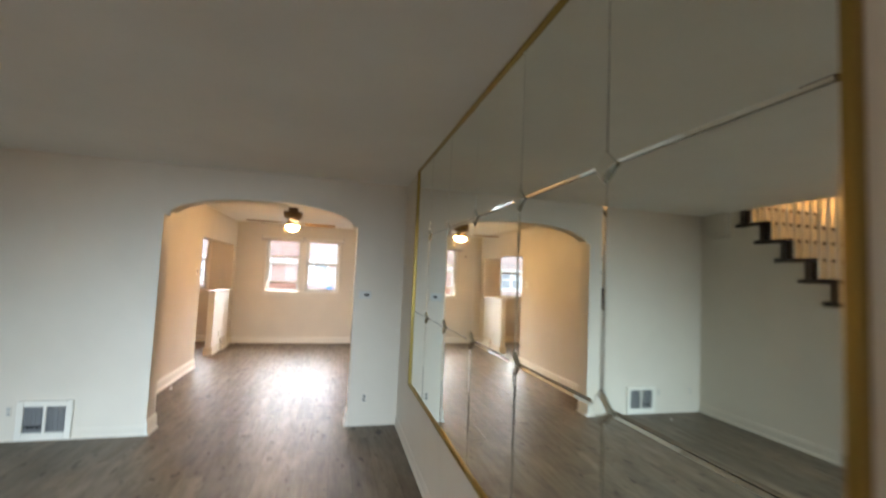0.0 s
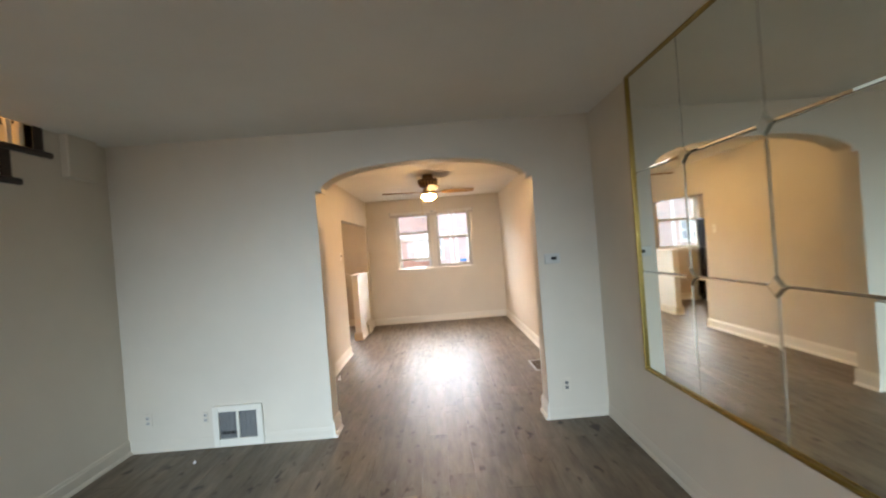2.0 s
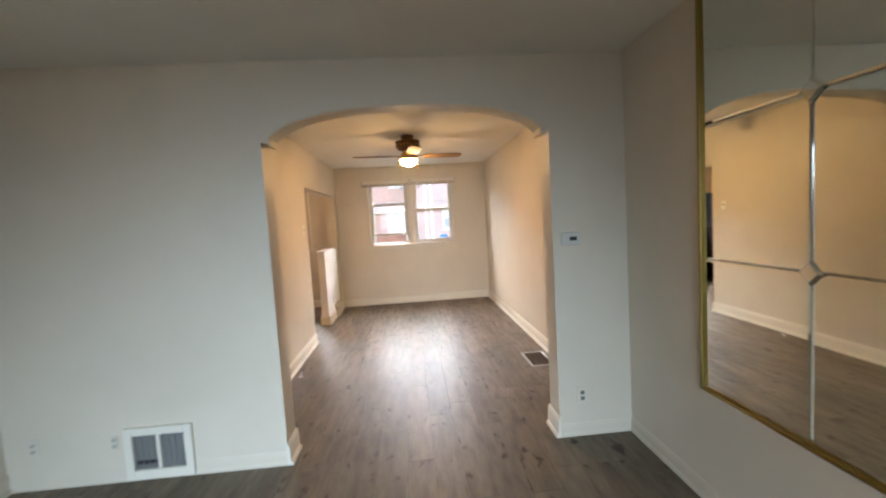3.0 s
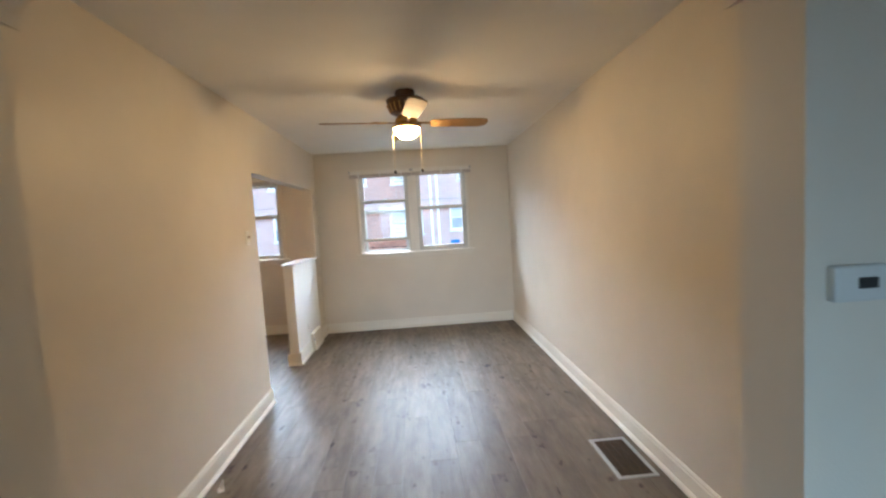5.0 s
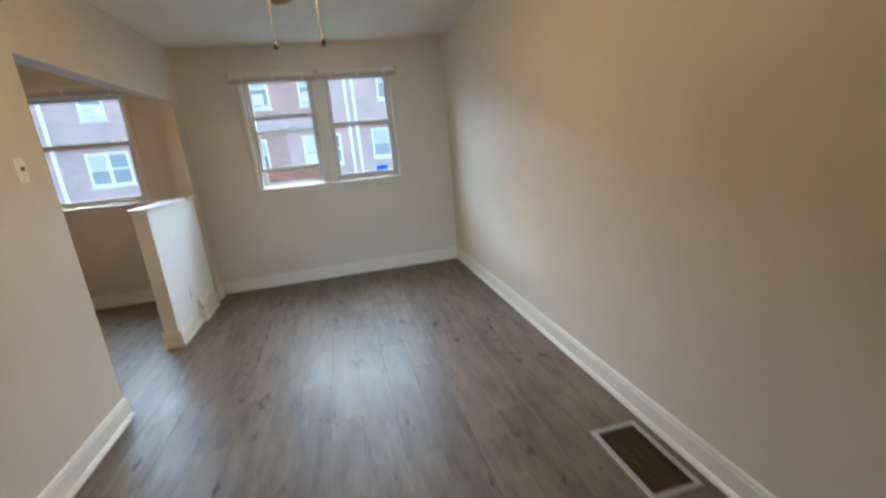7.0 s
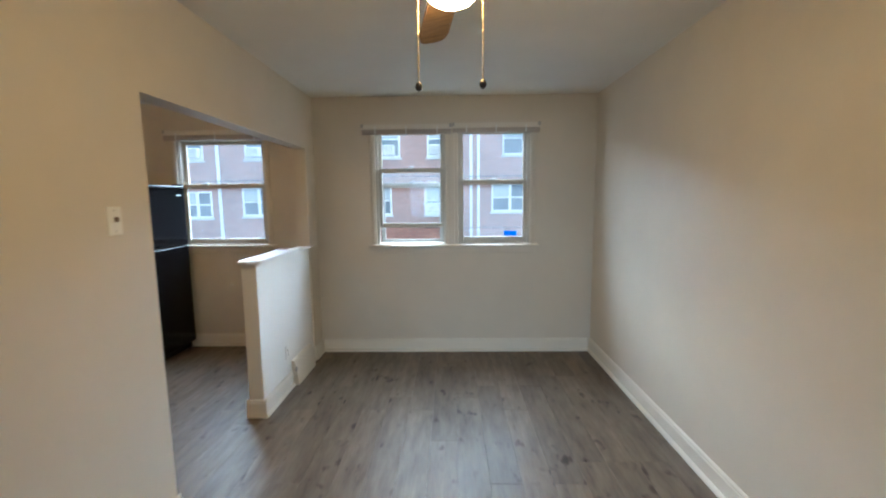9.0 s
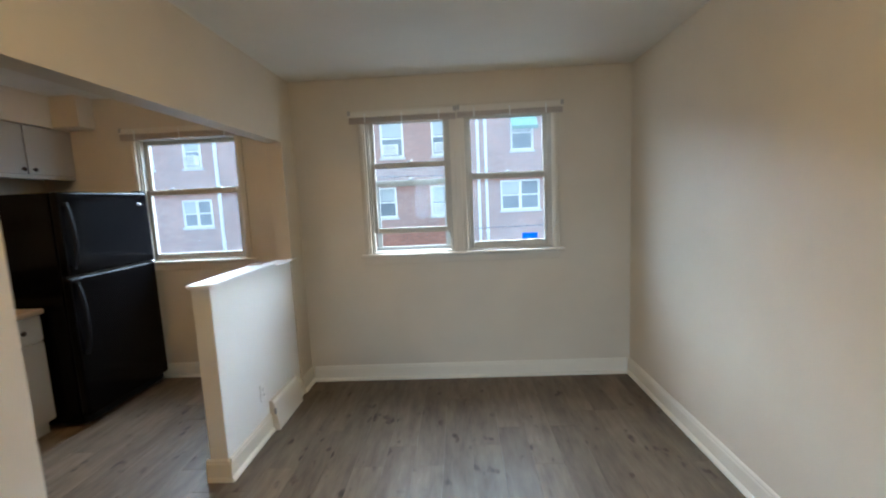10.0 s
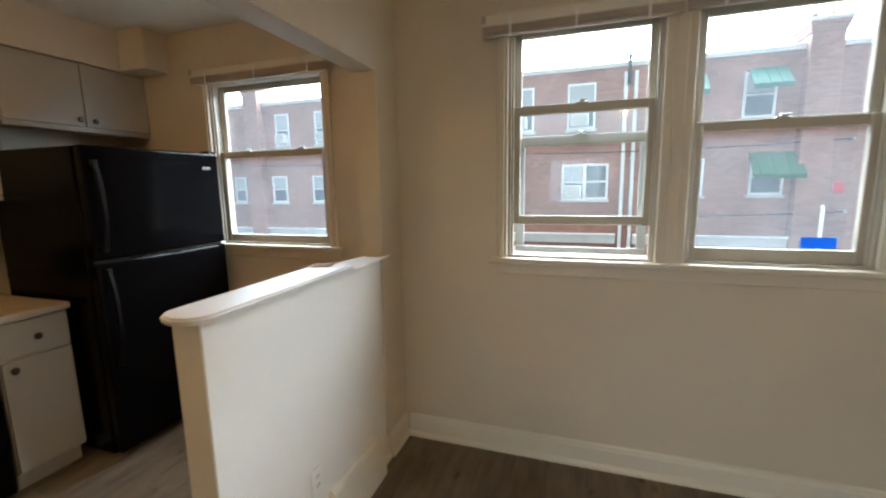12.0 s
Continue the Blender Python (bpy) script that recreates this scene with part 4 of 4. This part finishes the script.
def refrigerator():
    x0, xb, xf, y0, y1, zt = -3.80, -3.10, -3.03, 9.25, 10.09, 1.735
    ob = thing("refrigerator", ((x0 + xf) / 2, (y0 + y1) / 2, 0), "black top-freezer refrigerator beside the kitchen window", "refrigerator")
    part("body", one(x0, xb, y0, y1, 0.03, zt - 0.004, 0.008, 2), M_BLACK, ob)
    part("kick_plate", one(xb - 0.02, xb + 0.03, y0 + 0.02, y1 - 0.02, 0.025, 0.085, 0.004), M_BLACK2, ob)
    fz = part("freezer_door", one(xb + 0.006, xf, y0 + 0.002, y1 - 0.002, 1.135, zt, 0.014, 3), M_BLACK, ob)
    fd = part("fresh_food_door", one(xb + 0.006, xf, y0 + 0.002, y1 - 0.002, 0.09, 1.120, 0.014, 3), M_BLACK, ob)
    part("door_gasket", one(xb - 0.001, xb + 0.007, y0 + 0.012, y1 - 0.012, 0.10, zt - 0.012), M_BLACK2, ob)
    part("trim_strip", one(xf - 0.035, xf - 0.008, y0 + 0.01, y1 - 0.01, 1.1205, 1.1335, 0.002), M_KNOB, ob, "thin dark metal trim line between the doors")
    for door, za, zb in ((fz, 1.18, 1.66), (fd, 0.55, 1.09)):
        bm = bmesh.new()
        n, w = 10, 0.016
        prev = None
        for i in range(n + 1):
            f = i / n
            z = za + (zb - za) * f
            out = xf + 0.012 + 0.042 * math.sin(math.pi * f) ** 0.6
            ring = [bm.verts.new(p) for p in ((out - 0.012, y0 + 0.05 - w, z), (out, y0 + 0.05 - w * 0.6, z), (out, y0 + 0.05 + w * 0.6, z), (out - 0.012, y0 + 0.05 + w, z))]
            if prev:
                for k in range(4):
                    bm.faces.new((prev[k], prev[(k + 1) % 4], ring[(k + 1) % 4], ring[k]))
            else:
                bm.faces.new(ring[::-1])
            prev = ring
        bm.faces.new(prev)
        box(bm, xf - 0.002, xf + 0.02, y0 + 0.035, y0 + 0.065, za, za + 0.03, 0.004)
        box(bm, xf - 0.002, xf + 0.02, y0 + 0.035, y0 + 0.065, zb - 0.03, zb, 0.004)
        bmesh.ops.recalc_face_normals(bm, faces=bm.faces)
        part("handle", bm, M_BLACK2, door, "bowed black handle")
    part("badge", one(xf - 0.001, xf + 0.003, y1 - 0.13, y1 - 0.07, 1.628, 1.645, 0.001), M_CHROME, fz, "small silver badge")
    part("hinge_cover", one(xb - 0.03, xf - 0.01, y1 - 0.06, y1 - 0.005, zt - 0.004, zt + 0.018, 0.004), M_BLACK2, ob, "black hinge cover")
    part("hinge", one(xf - 0.04, xf + 0.004, y1 - 0.04, y1 - 0.003, 1.1195, 1.1345, 0.002), M_STEEL, ob, "small metal middle hinge")
    for y in (y0 + 0.06, y1 - 0.06):
        part("foot", lathe(bmesh.new(), [(0.02, 0.0), (0.022, 0.02), (0.012, 0.035)], (xb - 0.02, y, 0.0), 14), M_STEEL, ob, "levelling foot")
    for y in (y0 + 0.06, y1 - 0.06):
        part("foot", lathe(bmesh.new(), [(0.02, 0.0), (0.022, 0.02), (0.012, 0.035)], (x0 + 0.06, y, 0.0), 14), M_BLACK2, ob, "rear roller foot")
    return ob


refrigerator()


def knob(parent, x, y, z):
    t = bmesh.new()
    lathe(t, [(0.006, 0.0), (0.006, 0.014), (0.016, 0.02), (0.017, 0.027), (0.010, 0.033)], (0, 0, 0), 16)
    bm = bmesh.new()
    merge(bm, t, Matrix.Translation((x, y, z)) @ Matrix.Rotation(radians(90), 4, "Y"))
    part("knob", bm, M_KNOB, parent, "dark round knob")


def panel_door(parent, xf, y0, y1, z0, z1, name="door"):
    """A slab door with a shallow routed border."""
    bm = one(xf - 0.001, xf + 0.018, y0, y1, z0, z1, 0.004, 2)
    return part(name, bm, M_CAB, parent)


def upper_cabinet(y0, y1, z0, z1, label, doors):
    ob = thing("upper_cabinet", (-3.86, (y0 + y1) / 2, z0), label, "cabinet", "kitchen upper cabinets")
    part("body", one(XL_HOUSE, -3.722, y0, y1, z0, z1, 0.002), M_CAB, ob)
    w = (y1 - y0) / doors
    for i in range(doors):
        a, b = y0 + w * i + 0.004, y0 + w * (i + 1) - 0.004
        d = panel_door(ob, -3.72, a, b, z0 + 0.012, z1 - 0.006)
        ky = b - 0.04 if i % 2 == 0 else a + 0.04
        knob(d, -3.703, ky, z0 + 0.05)
    part("light_rail", one(-3.745, -3.708, y0 + 0.002, y1 - 0.002, z0 - 0.022, z0 + 0.004, 0.003), M_CAB, ob)
    return ob


upper_cabinet(9.30, 10.148, 1.90, 2.308, "grey-white two-door wall cabinet above the refrigerator", 2)
upper_cabinet(8.55, 9.285, 1.48, 2.308, "taller grey-white two-door wall cabinet above the counter", 2)


def base_cabinet():
    y0, y1, xf = 8.912, 9.212, -3.262
    ob = thing("base_cabinet", (-3.68, (y0 + y1) / 2, 0), "narrow grey-white base cabinet with drawer and door", "cabinet")
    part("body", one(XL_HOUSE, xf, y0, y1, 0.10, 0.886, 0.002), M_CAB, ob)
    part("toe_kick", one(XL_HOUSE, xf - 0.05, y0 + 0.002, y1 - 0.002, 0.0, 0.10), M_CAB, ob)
    d = panel_door(ob, xf, y0 + 0.004, y1 - 0.004, 0.70, 0.875, "drawer")
    knob(d, xf + 0.017, (y0 + y1) / 2, 0.785)
    d = panel_door(ob, xf, y0 + 0.004, y1 - 0.004, 0.115, 0.685)
    knob(d, xf + 0.017, y0 + 0.04, 0.645)
    return ob


base_cabinet()
bm = bmesh.new()
box(bm, XL_HOUSE, -3.21, 8.913, 9.215, 0.887, 0.926, 0.012, 3)
box(bm, XL_HOUSE, XL_HOUSE + 0.02, 8.913, 9.215, 0.927, 1.02, 0.004)
ct = thing("countertop", (-3.68, 9.1, 0.868), "beige laminate countertop with rounded front edge", "countertop")
part("slab", bm, M_COUNTER, ct)


def stove():
    y0, y1, xf = 8.15, 8.905, -3.27
    ob = thing("stove", (-3.68, (y0 + y1) / 2, 0), "black freestanding kitchen stove beside the cabinet", "stove")
    part("body", one(XL_HOUSE + 0.01, xf, y0, y1, 0.02, 0.90, 0.006), M_BLACK, ob)
    part("cooktop", one(XL_HOUSE + 0.01, xf + 0.025, y0, y1, 0.901, 0.925, 0.008, 2), M_BLACK, ob)
    part("backguard", one(XL_HOUSE + 0.005, XL_HOUSE + 0.07, y0, y1, 0.926, 1.12, 0.01, 2), M_BLACK2, ob)
    d = part("oven_door", one(xf + 0.001, xf + 0.035, y0 + 0.01, y1 - 0.01, 0.24, 0.78, 0.01, 2), M_BLACK, ob)
    bm = rod(bmesh.new(), (xf + 0.075, y0 + 0.06, 0.735), (xf + 0.075, y1 - 0.06, 0.735), 0.012, 14)
    for y in (y0 + 0.08, y1 - 0.08):
        rod(bm, (xf + 0.03, y, 0.735), (xf + 0.075, y, 0.735), 0.009, 10)
    part("oven_handle", bm, M_BLACK2, d, "black bar handle")
    part("drawer", one(xf + 0.001, xf + 0.028, y0 + 0.01, y1 - 0.01, 0.05, 0.225, 0.008, 2), M_BLACK, ob)
    part("control_panel", one(xf + 0.001, xf + 0.03, y0 + 0.005, y1 - 0.005, 0.795, 0.898, 0.008, 2), M_BLACK2, ob)
    for i in range(4):
        t = bmesh.new()
        lathe(t, [(0.022, 0.0), (0.020, 0.022), (0.015, 0.027)], (0, 0, 0), 18)
        bm = bmesh.new()
        merge(bm, t, Matrix.Translation((xf + 0.028, y0 + 0.12 + 0.17 * i, 0.846)) @ Matrix.Rotation(radians(90), 4, "Y"))
        part("knob", bm, M_BLACK2, ob)
    for bx, by in ((-3.52, y0 + 0.2), (-3.52, y1 - 0.2), (-3.8, y0 + 0.2), (-3.8, y1 - 0.2)):
        bm = bmesh.new()
        for k in range(4):
            a = math.pi / 2 * k + math.pi / 4
            rod(bm, (bx + 0.02 * math.cos(a), by + 0.02 * math.sin(a), 0.937), (bx + 0.11 * math.cos(a), by + 0.11 * math.sin(a), 0.937), 0.006, 6)
        lathe(bm, [(0.04, 0.924), (0.04, 0.936), (0.03, 0.94)], (bx, by, 0), 18)
        part("burner_grate", bm, M_BLACK2, ob)
    return ob


stove()


# unseen lamp, assumed here and added for warm light on soffit and cabinets
def unseen_kitchen_lamp():
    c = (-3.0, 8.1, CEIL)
    ob = thing("assumed_kitchen_lamp", c, "assumed unseen dome lamp that warms the kitchen", "ceiling lamp")
    part("base", lathe(bmesh.new(), [(0.13, -0.03), (0.14, -0.01), (0.14, 0.008)], c, 32), M_BRASS, ob, "brass base of the assumed kitchen lamp")
    part("dome", lathe(bmesh.new(), [(0.02, -0.10), (0.07, -0.092), (0.11, -0.066), (0.125, -0.03)], c, 32), M_DOME, ob, "glowing dome of the assumed kitchen lamp")


unseen_kitchen_lamp()

# ---- outdoors ----
Y_EXT, GROUND = 22.0, -2.5
gm = bmesh.new()
for a in ((-600, Y_KIT + 0.3, 600, 900), (-600, -900, 600, -2.2)):
    v = [gm.verts.new(p) for p in ((a[0], a[1], GROUND), (a[2], a[1], GROUND), (a[2], a[3], GROUND), (a[0], a[3], GROUND))]
    gm.faces.new(v)
v = [gm.verts.new(p) for p in ((-600, -2.2, GROUND), (600, -2.2, GROUND), (600, Y_KIT + 0.3, GROUND), (-600, Y_KIT + 0.3, GROUND))]
gm.faces.new(v)
bmesh.ops.remove_doubles(gm, verts=gm.verts, dist=0.001)
bmesh.ops.recalc_face_normals(gm, faces=gm.faces)
structure("ground", gm, M_ASPHALT, "grey asphalt alley behind the houses", "ground")


def far_window(house, x0, x1, z0, z1, double=False, ac=False, shade=0.45, sill=True):
    y = Y_EXT
    f = 0.065
    bm = bmesh.new()
    for a in ((x0, x0 + f, z0, z1), (x1 - f, x1, z0, z1), (x0 + f, x1 - f, z0, z0 + f), (x0 + f, x1 - f, z1 - f, z1)):
        box(bm, a[0], a[1], y - 0.03, y + 0.08, a[2], a[3])
    mid = (x0 + x1) / 2
    cells = [(x0 + f, x1 - f)]
    if double:
        box(bm, mid - 0.05, mid + 0.05, y - 0.025, y + 0.08, z0 + f, z1 - f)
        cells = [(x0 + f, mid - 0.05), (mid + 0.05, x1 - f)]
    zm = (z0 + z1) / 2
    for a, b in cells:
        box(bm, a, b, y - 0.015, y + 0.07, zm - 0.025, zm + 0.025)
    w = part("window", bm, M_VINYL, house, "white framed sash window")
    for k, (a, b) in enumerate(cells):
        part("pane", one(a, b, y + 0.02, y + 0.03, z0 + f, z1 - f), M_EXTPANE, w)
        if shade and not (double and k == 1):
            part("shade", one(a + 0.01, b - 0.01, y + 0.008, y + 0.016, z1 - f - (z1 - z0 - 2 * f) * shade, z1 - f), M_SHADE, w, "pale window shade half down")
    if sill:
        part("sill", one(x0 - 0.05, x1 + 0.05, y - 0.07, y + 0.01, z0 - 0.08, z0 - 0.002), M_COPING, w, "pale stone sill")
    if ac:
        a, b = cells[0]
        a, b = a + 0.04, min(b - 0.04, a + 0.58)
        u = part("air_conditioner", one(a, b, y - 0.22, y + 0.018, z0 + f + 0.02, z0 + f + 0.38, 0.012), M_VINYL, w, "white window air conditioner")
        bm = bmesh.new()
        for i in range(7):
            z = z0 + f + 0.06 + 0.043 * i
            box(bm, a + 0.05, b - 0.05, y - 0.226, y - 0.219, z, z + 0.018)
        part("grille", bm, M_GRILLE, u, "grey vent grille")


def awning(house, x0, x1, z0, z1, material, label):
    n = 7
    for i in range(n):
        a, b = x0 + (x1 - x0) * i / n, x0 + (x1 - x0) * (i + 1) / n
        out = [(Y_EXT - 0.005, z1), (Y_EXT - 0.55, z0 + 0.12), (Y_EXT - 0.55, z0), (Y_EXT - 0.53, z0), (Y_EXT - 0.53, z0 + 0.11), (Y_EXT - 0.005, z1 - 0.03)]
        lift = 0.012 if i % 2 else 0.0
        bm = prism(bmesh.new(), [(u, v + lift) for u, v in out], "x", a + 0.002, b - 0.002)
        part("awning_slat", bm, material, house, label)


def row_house(x0, x1, brick, uppers, lowers, awnings=(), chimney=None, top=4.9, spouts=(), stack=None, sign=None):
    ob = thing("row_house", ((x0 + x1) / 2, Y_EXT, GROUND), "red brick row house across the alley with white windows", "house", "row houses")
    holes = [(a, b, c, d) for a, b, c, d, *_ in uppers + lowers]
    part("wall", pierced("y", Y_EXT, 0.3, x0, x1, GROUND - 0.1, top, holes), brick, ob)
    part("side_wall", one(x0, x1, Y_EXT + 7.7, Y_EXT + 8.0, GROUND - 0.1, top), brick, ob)
    # thin sheet whose black colour stands in for unlit rooms
    part("room_shade_sheet", one(x0 + 0.02, x1 - 0.02, Y_EXT + 0.31, Y_EXT + 0.33, GROUND, top - 0.1), M_DARK, ob, "black sheet painted as shade behind the windows")
    part("roof", one(x0, x1, Y_EXT + 0.3, Y_EXT + 7.7, top - 0.25, top - 0.1), M_ASPHALT, ob)
    part("coping", one(x0 - 0.001, x1 + 0.001, Y_EXT - 0.06, Y_EXT + 0.34, top, top + 0.14, 0.01), M_COPING, ob, "pale parapet coping")
    for w in uppers + lowers:
        far_window(ob, *w)
    for a in awnings:
        awning(ob, *a)
    if chimney:
        a, b, z = chimney
        bm = bmesh.new()
        box(bm, a, b, Y_EXT - 0.32, Y_EXT + 0.004, GROUND - 0.1, top - 0.3, 0.01)
        box(bm, a + 0.002, b - 0.002, Y_EXT - 0.318, Y_EXT + 0.6, top + 0.15, z - 0.28, 0.01)
        box(bm, a + 0.001, b - 0.001, Y_EXT - 0.319, Y_EXT - 0.07, top - 0.3, top + 0.15, 0.01)
        for i in range(3):
            o = 0.025 * (i + 1)
            box(bm, a - o, b + o, Y_EXT - 0.318 - o, Y_EXT + 0.6 + o, z - 0.28 + 0.09 * i, z - 0.19 + 0.09 * i, 0.005)
        c = part("chimney", bm, brick, ob, "brick chimney breast with corbelled top")
        part("chimney_cap", one(a - 0.09, b + 0.09, Y_EXT - 0.41, Y_EXT + 0.69, z - 0.01, z + 0.08, 0.01), M_COPING, c)
        for i in range(2):
            xx = a + (b - a) * (i + 0.5) / 2
            part("chimney_pot", lathe(bmesh.new(), [(0.11, z + 0.08), (0.09, z + 0.26), (0.10, z + 0.29)], (xx, Y_EXT + 0.1, 0), 12), M_BRICK2, c)
    if stack is not None:
        part("vent_stack", rod(bmesh.new(), (stack, Y_EXT - 0.16, top - 0.55), (stack, Y_EXT - 0.16, top + 0.32), 0.055, 12), M_CABLE, ob, "dark vent stack above the parapet")
    if sign is not None:
        part("wall_sign", one(sign - 0.12, sign + 0.12, Y_EXT - 0.05, Y_EXT + 0.004, 1.12, 1.40, 0.01), M_REDSIGN, ob, "small red wall sign")
        bm = rod(bmesh.new(), (sign - 0.48, Y_EXT - 0.45, GROUND), (sign - 0.48, Y_EXT - 0.45, 0.72), 0.045, 10)
        rod(bm, (sign - 0.48, Y_EXT - 0.45, 0.70), (sign - 0.40, Y_EXT - 0.2, 0.80), 0.045, 10)
        part("flue_pipe", bm, M_VINYL, ob, "white bent flue pipe")
    for x in spouts:
        bm = bmesh.new()
        box(bm, x - 0.05, x + 0.05, Y_EXT - 0.11, Y_EXT - 0.02, GROUND + 0.2, top - 0.15, 0.01)
        for z in (0.3, 2.2, 4.2):
            box(bm, x - 0.07, x + 0.07, Y_EXT - 0.10, Y_EXT + 0.01, z, z + 0.05)
        part("downspout", bm, M_VINYL, ob, "white downspout")
    part("lintel_band", one(x0 + 0.25, x1 - 0.25, Y_EXT - 0.16, Y_EXT + 0.01, -0.42, -0.16, 0.01), M_COPING, ob, "pale lintel band over the garage")
    part("gutter", one(x0 + 0.25, x1 - 0.25, Y_EXT - 0.24, Y_EXT - 0.12, -0.155, -0.10, 0.01), M_VINYL, ob, "white gutter")
    part("garage_door", one(x0 + 0.8, x1 - 0.8, Y_EXT - 0.03, Y_EXT + 0.01, GROUND + 0.02, -0.6, 0.01), M_VINYL, ob, "white garage door")
    return ob


U0, U1, L0, L1 = 3.16, 4.53, 0.97, 2.08
row_house(-4.45, 0.62, M_BRICK2,
          [(-3.05, -2.2, U0, U1, False, True), (-1.17, -0.33, U0, U1, False, True)],
          [(-3.3, -2.56, L0, L1), (-1.29, 0.11, L0, L1, True, True)], spouts=(0.50,), stack=0.58)
row_house(0.622, 6.2, M_BRICK,
          [(1.70, 2.51, U0 + 0.05, U1 - 0.08), (3.54, 4.32, U0 + 0.05, U1 - 0.08)],
          [(1.29, 2.71, L0 + 0.09, L1 + 0.07, True), (3.85, 4.67, L0 + 0.1, L1)],
          [(1.69, 2.60, 3.87, 4.52, M_PALEGREEN, "faded green slatted metal awning"), (3.62, 4.51, 3.90, 4.52, M_PALEGREEN, "faded green slatted metal awning"), (3.79, 4.99, 1.52, 2.26, M_GREEN, "bright green slatted metal awning")],
          (4.86, 5.58, 5.5), spouts=(0.78,), sign=5.93)
row_house(6.202, 11.6, M_BRICK2, [(7.4, 8.2, U0, U1), (9.3, 10.1, U0, U1)], [(7.1, 7.8, L0, L1), (9.2, 10.6, L0, L1, True)])
row_house(11.602, 17.0, M_BRICK, [(12.8, 13.6, U0, U1), (14.7, 15.5, U0, U1)], [(12.6, 14.0, L0, L1, True), (15.1, 15.8, L0, L1)])
row_house(-9.15, -4.452, M_BRICK2, [(-8.2, -7.45, U0, U1, False, True), (-6.3, -5.5, U0, U1)], [(-8.4, -7.1, L0, L1, True), (-6.2, -5.5, L0, L1)])
row_house(-15.2, -9.152, M_BRICK2,
          [(-12.34, -11.68, 3.14, 4.38, False, True), (-10.5, -9.82, 3.14, 4.38, False, True)],
          [(-14.6, -14.0, 0.92, 1.97), (-12.67, -11.95, 0.92, 1.97), (-10.75, -9.6, 0.92, 1.95, True)], chimney=(-13.6, -12.9, 5.4), top=4.72, spouts=(-9.25,))
row_house(-20.0, -15.202, M_BRICK, [(-18.8, -18.0, U0, U1), (-16.9, -16.1, U0, U1)], [(-18.9, -17.5, L0, L1, True), (-16.6, -15.9, L0, L1)], top=4.72)
row_house(-25.4, -20.002, M_BRICK2, [(-24.2, -23.4, U0, U1), (-22.2, -21.4, U0, U1)], [(-24.4, -23.0, L0, L1, True), (-21.8, -21.1, L0, L1)], top=4.72)


def utility_cable(x0, x1, z, sag):
    ob = thing("utility_cable", ((x0 + x1) / 2, Y_EXT - 0.3, z), "thin black cable strung along the brick houses", "cable", "cables on the houses")
    bm = bmesh.new()
    n = 24
    prev = None
    for i in range(n + 1):
        f = i / n
        p = (x0 + (x1 - x0) * f, Y_EXT - 0.3, z - sag * 4 * f * (1 - f))
        if prev:
            rod(bm, prev, p, 0.014, 6)
        prev = p
    part("cable", bm, M_CABLE, ob)
    for x in (x0, x1):
        part("bracket", one(x - 0.03, x + 0.03, Y_EXT - 0.32, Y_EXT + 0.01, z - 0.03, z + 0.03), M_STEEL, ob)


utility_cable(-4.3, 6.0, 2.52, 0.12)
utility_cable(-4.3, 6.0, 0.62, 0.16)
utility_cable(-14.4, -4.6, 2.46, 0.14)


# ---- floor planks ----
def plank_mesh(length, width=0.178):
    bm = bmesh.new()
    g, c = 0.0003, 0.0008
    x0, x1, y0, y1 = g, width - g, g, length - g
    lo = [bm.verts.new((x, y, -0.012)) for x, y in ((x0, y0), (x1, y0), (x1, y1), (x0, y1))]
    md = [bm.verts.new((x, y, -0.0009)) for x, y in ((x0, y0), (x1, y0), (x1, y1), (x0, y1))]
    hi = [bm.verts.new((x, y, 0.0)) for x, y in ((x0 + c, y0 + c), (x1 - c, y0 + c), (x1 - c, y1 - c), (x0 + c, y1 - c))]
    bm.faces.new(hi)
    for k in range(4):
        m = (k + 1) % 4
        bm.faces.new((lo[k], lo[m], md[m], md[k]))
        bm.faces.new((md[k], md[m], hi[m], hi[k]))
    bmesh.ops.recalc_face_normals(bm, faces=bm.faces)
    me = bpy.data.meshes.new("plank")
    bm.to_mesh(me)
    bm.free()
    me.materials.append(M_PLANK)
    return me


def lay_floor():
    whole, made = 1.22, {}
    rng = random.Random(11)
    y_lo, y_hi = Y_FRONT - 0.02, Y_KIT + 0.02
    n = int(math.ceil((XR + 0.03 - (XL_HOUSE - 0.03)) / 0.178))
    for i in range(n):
        x = XR + 0.03 - 0.178 * (i + 1)
        y = y_lo - rng.choice((0.0, 0.2, 0.4, 0.6, 0.8, 1.0))
        while y < y_hi:
            a, b = max(y, y_lo), min(y + whole, y_hi)
            y += whole
            size = round(b - a, 2)
            if size < 0.05:
                continue
            if size not in made:
                made[size] = plank_mesh(size)
            ob = new("plank", made[size])
            ob.parent = floor
            ob.location = (x, a, 0)
            ob.rotation_euler = (rng.uniform(-0.0005, 0.0005), rng.uniform(-0.003, 0.003), 0)


lay_floor()
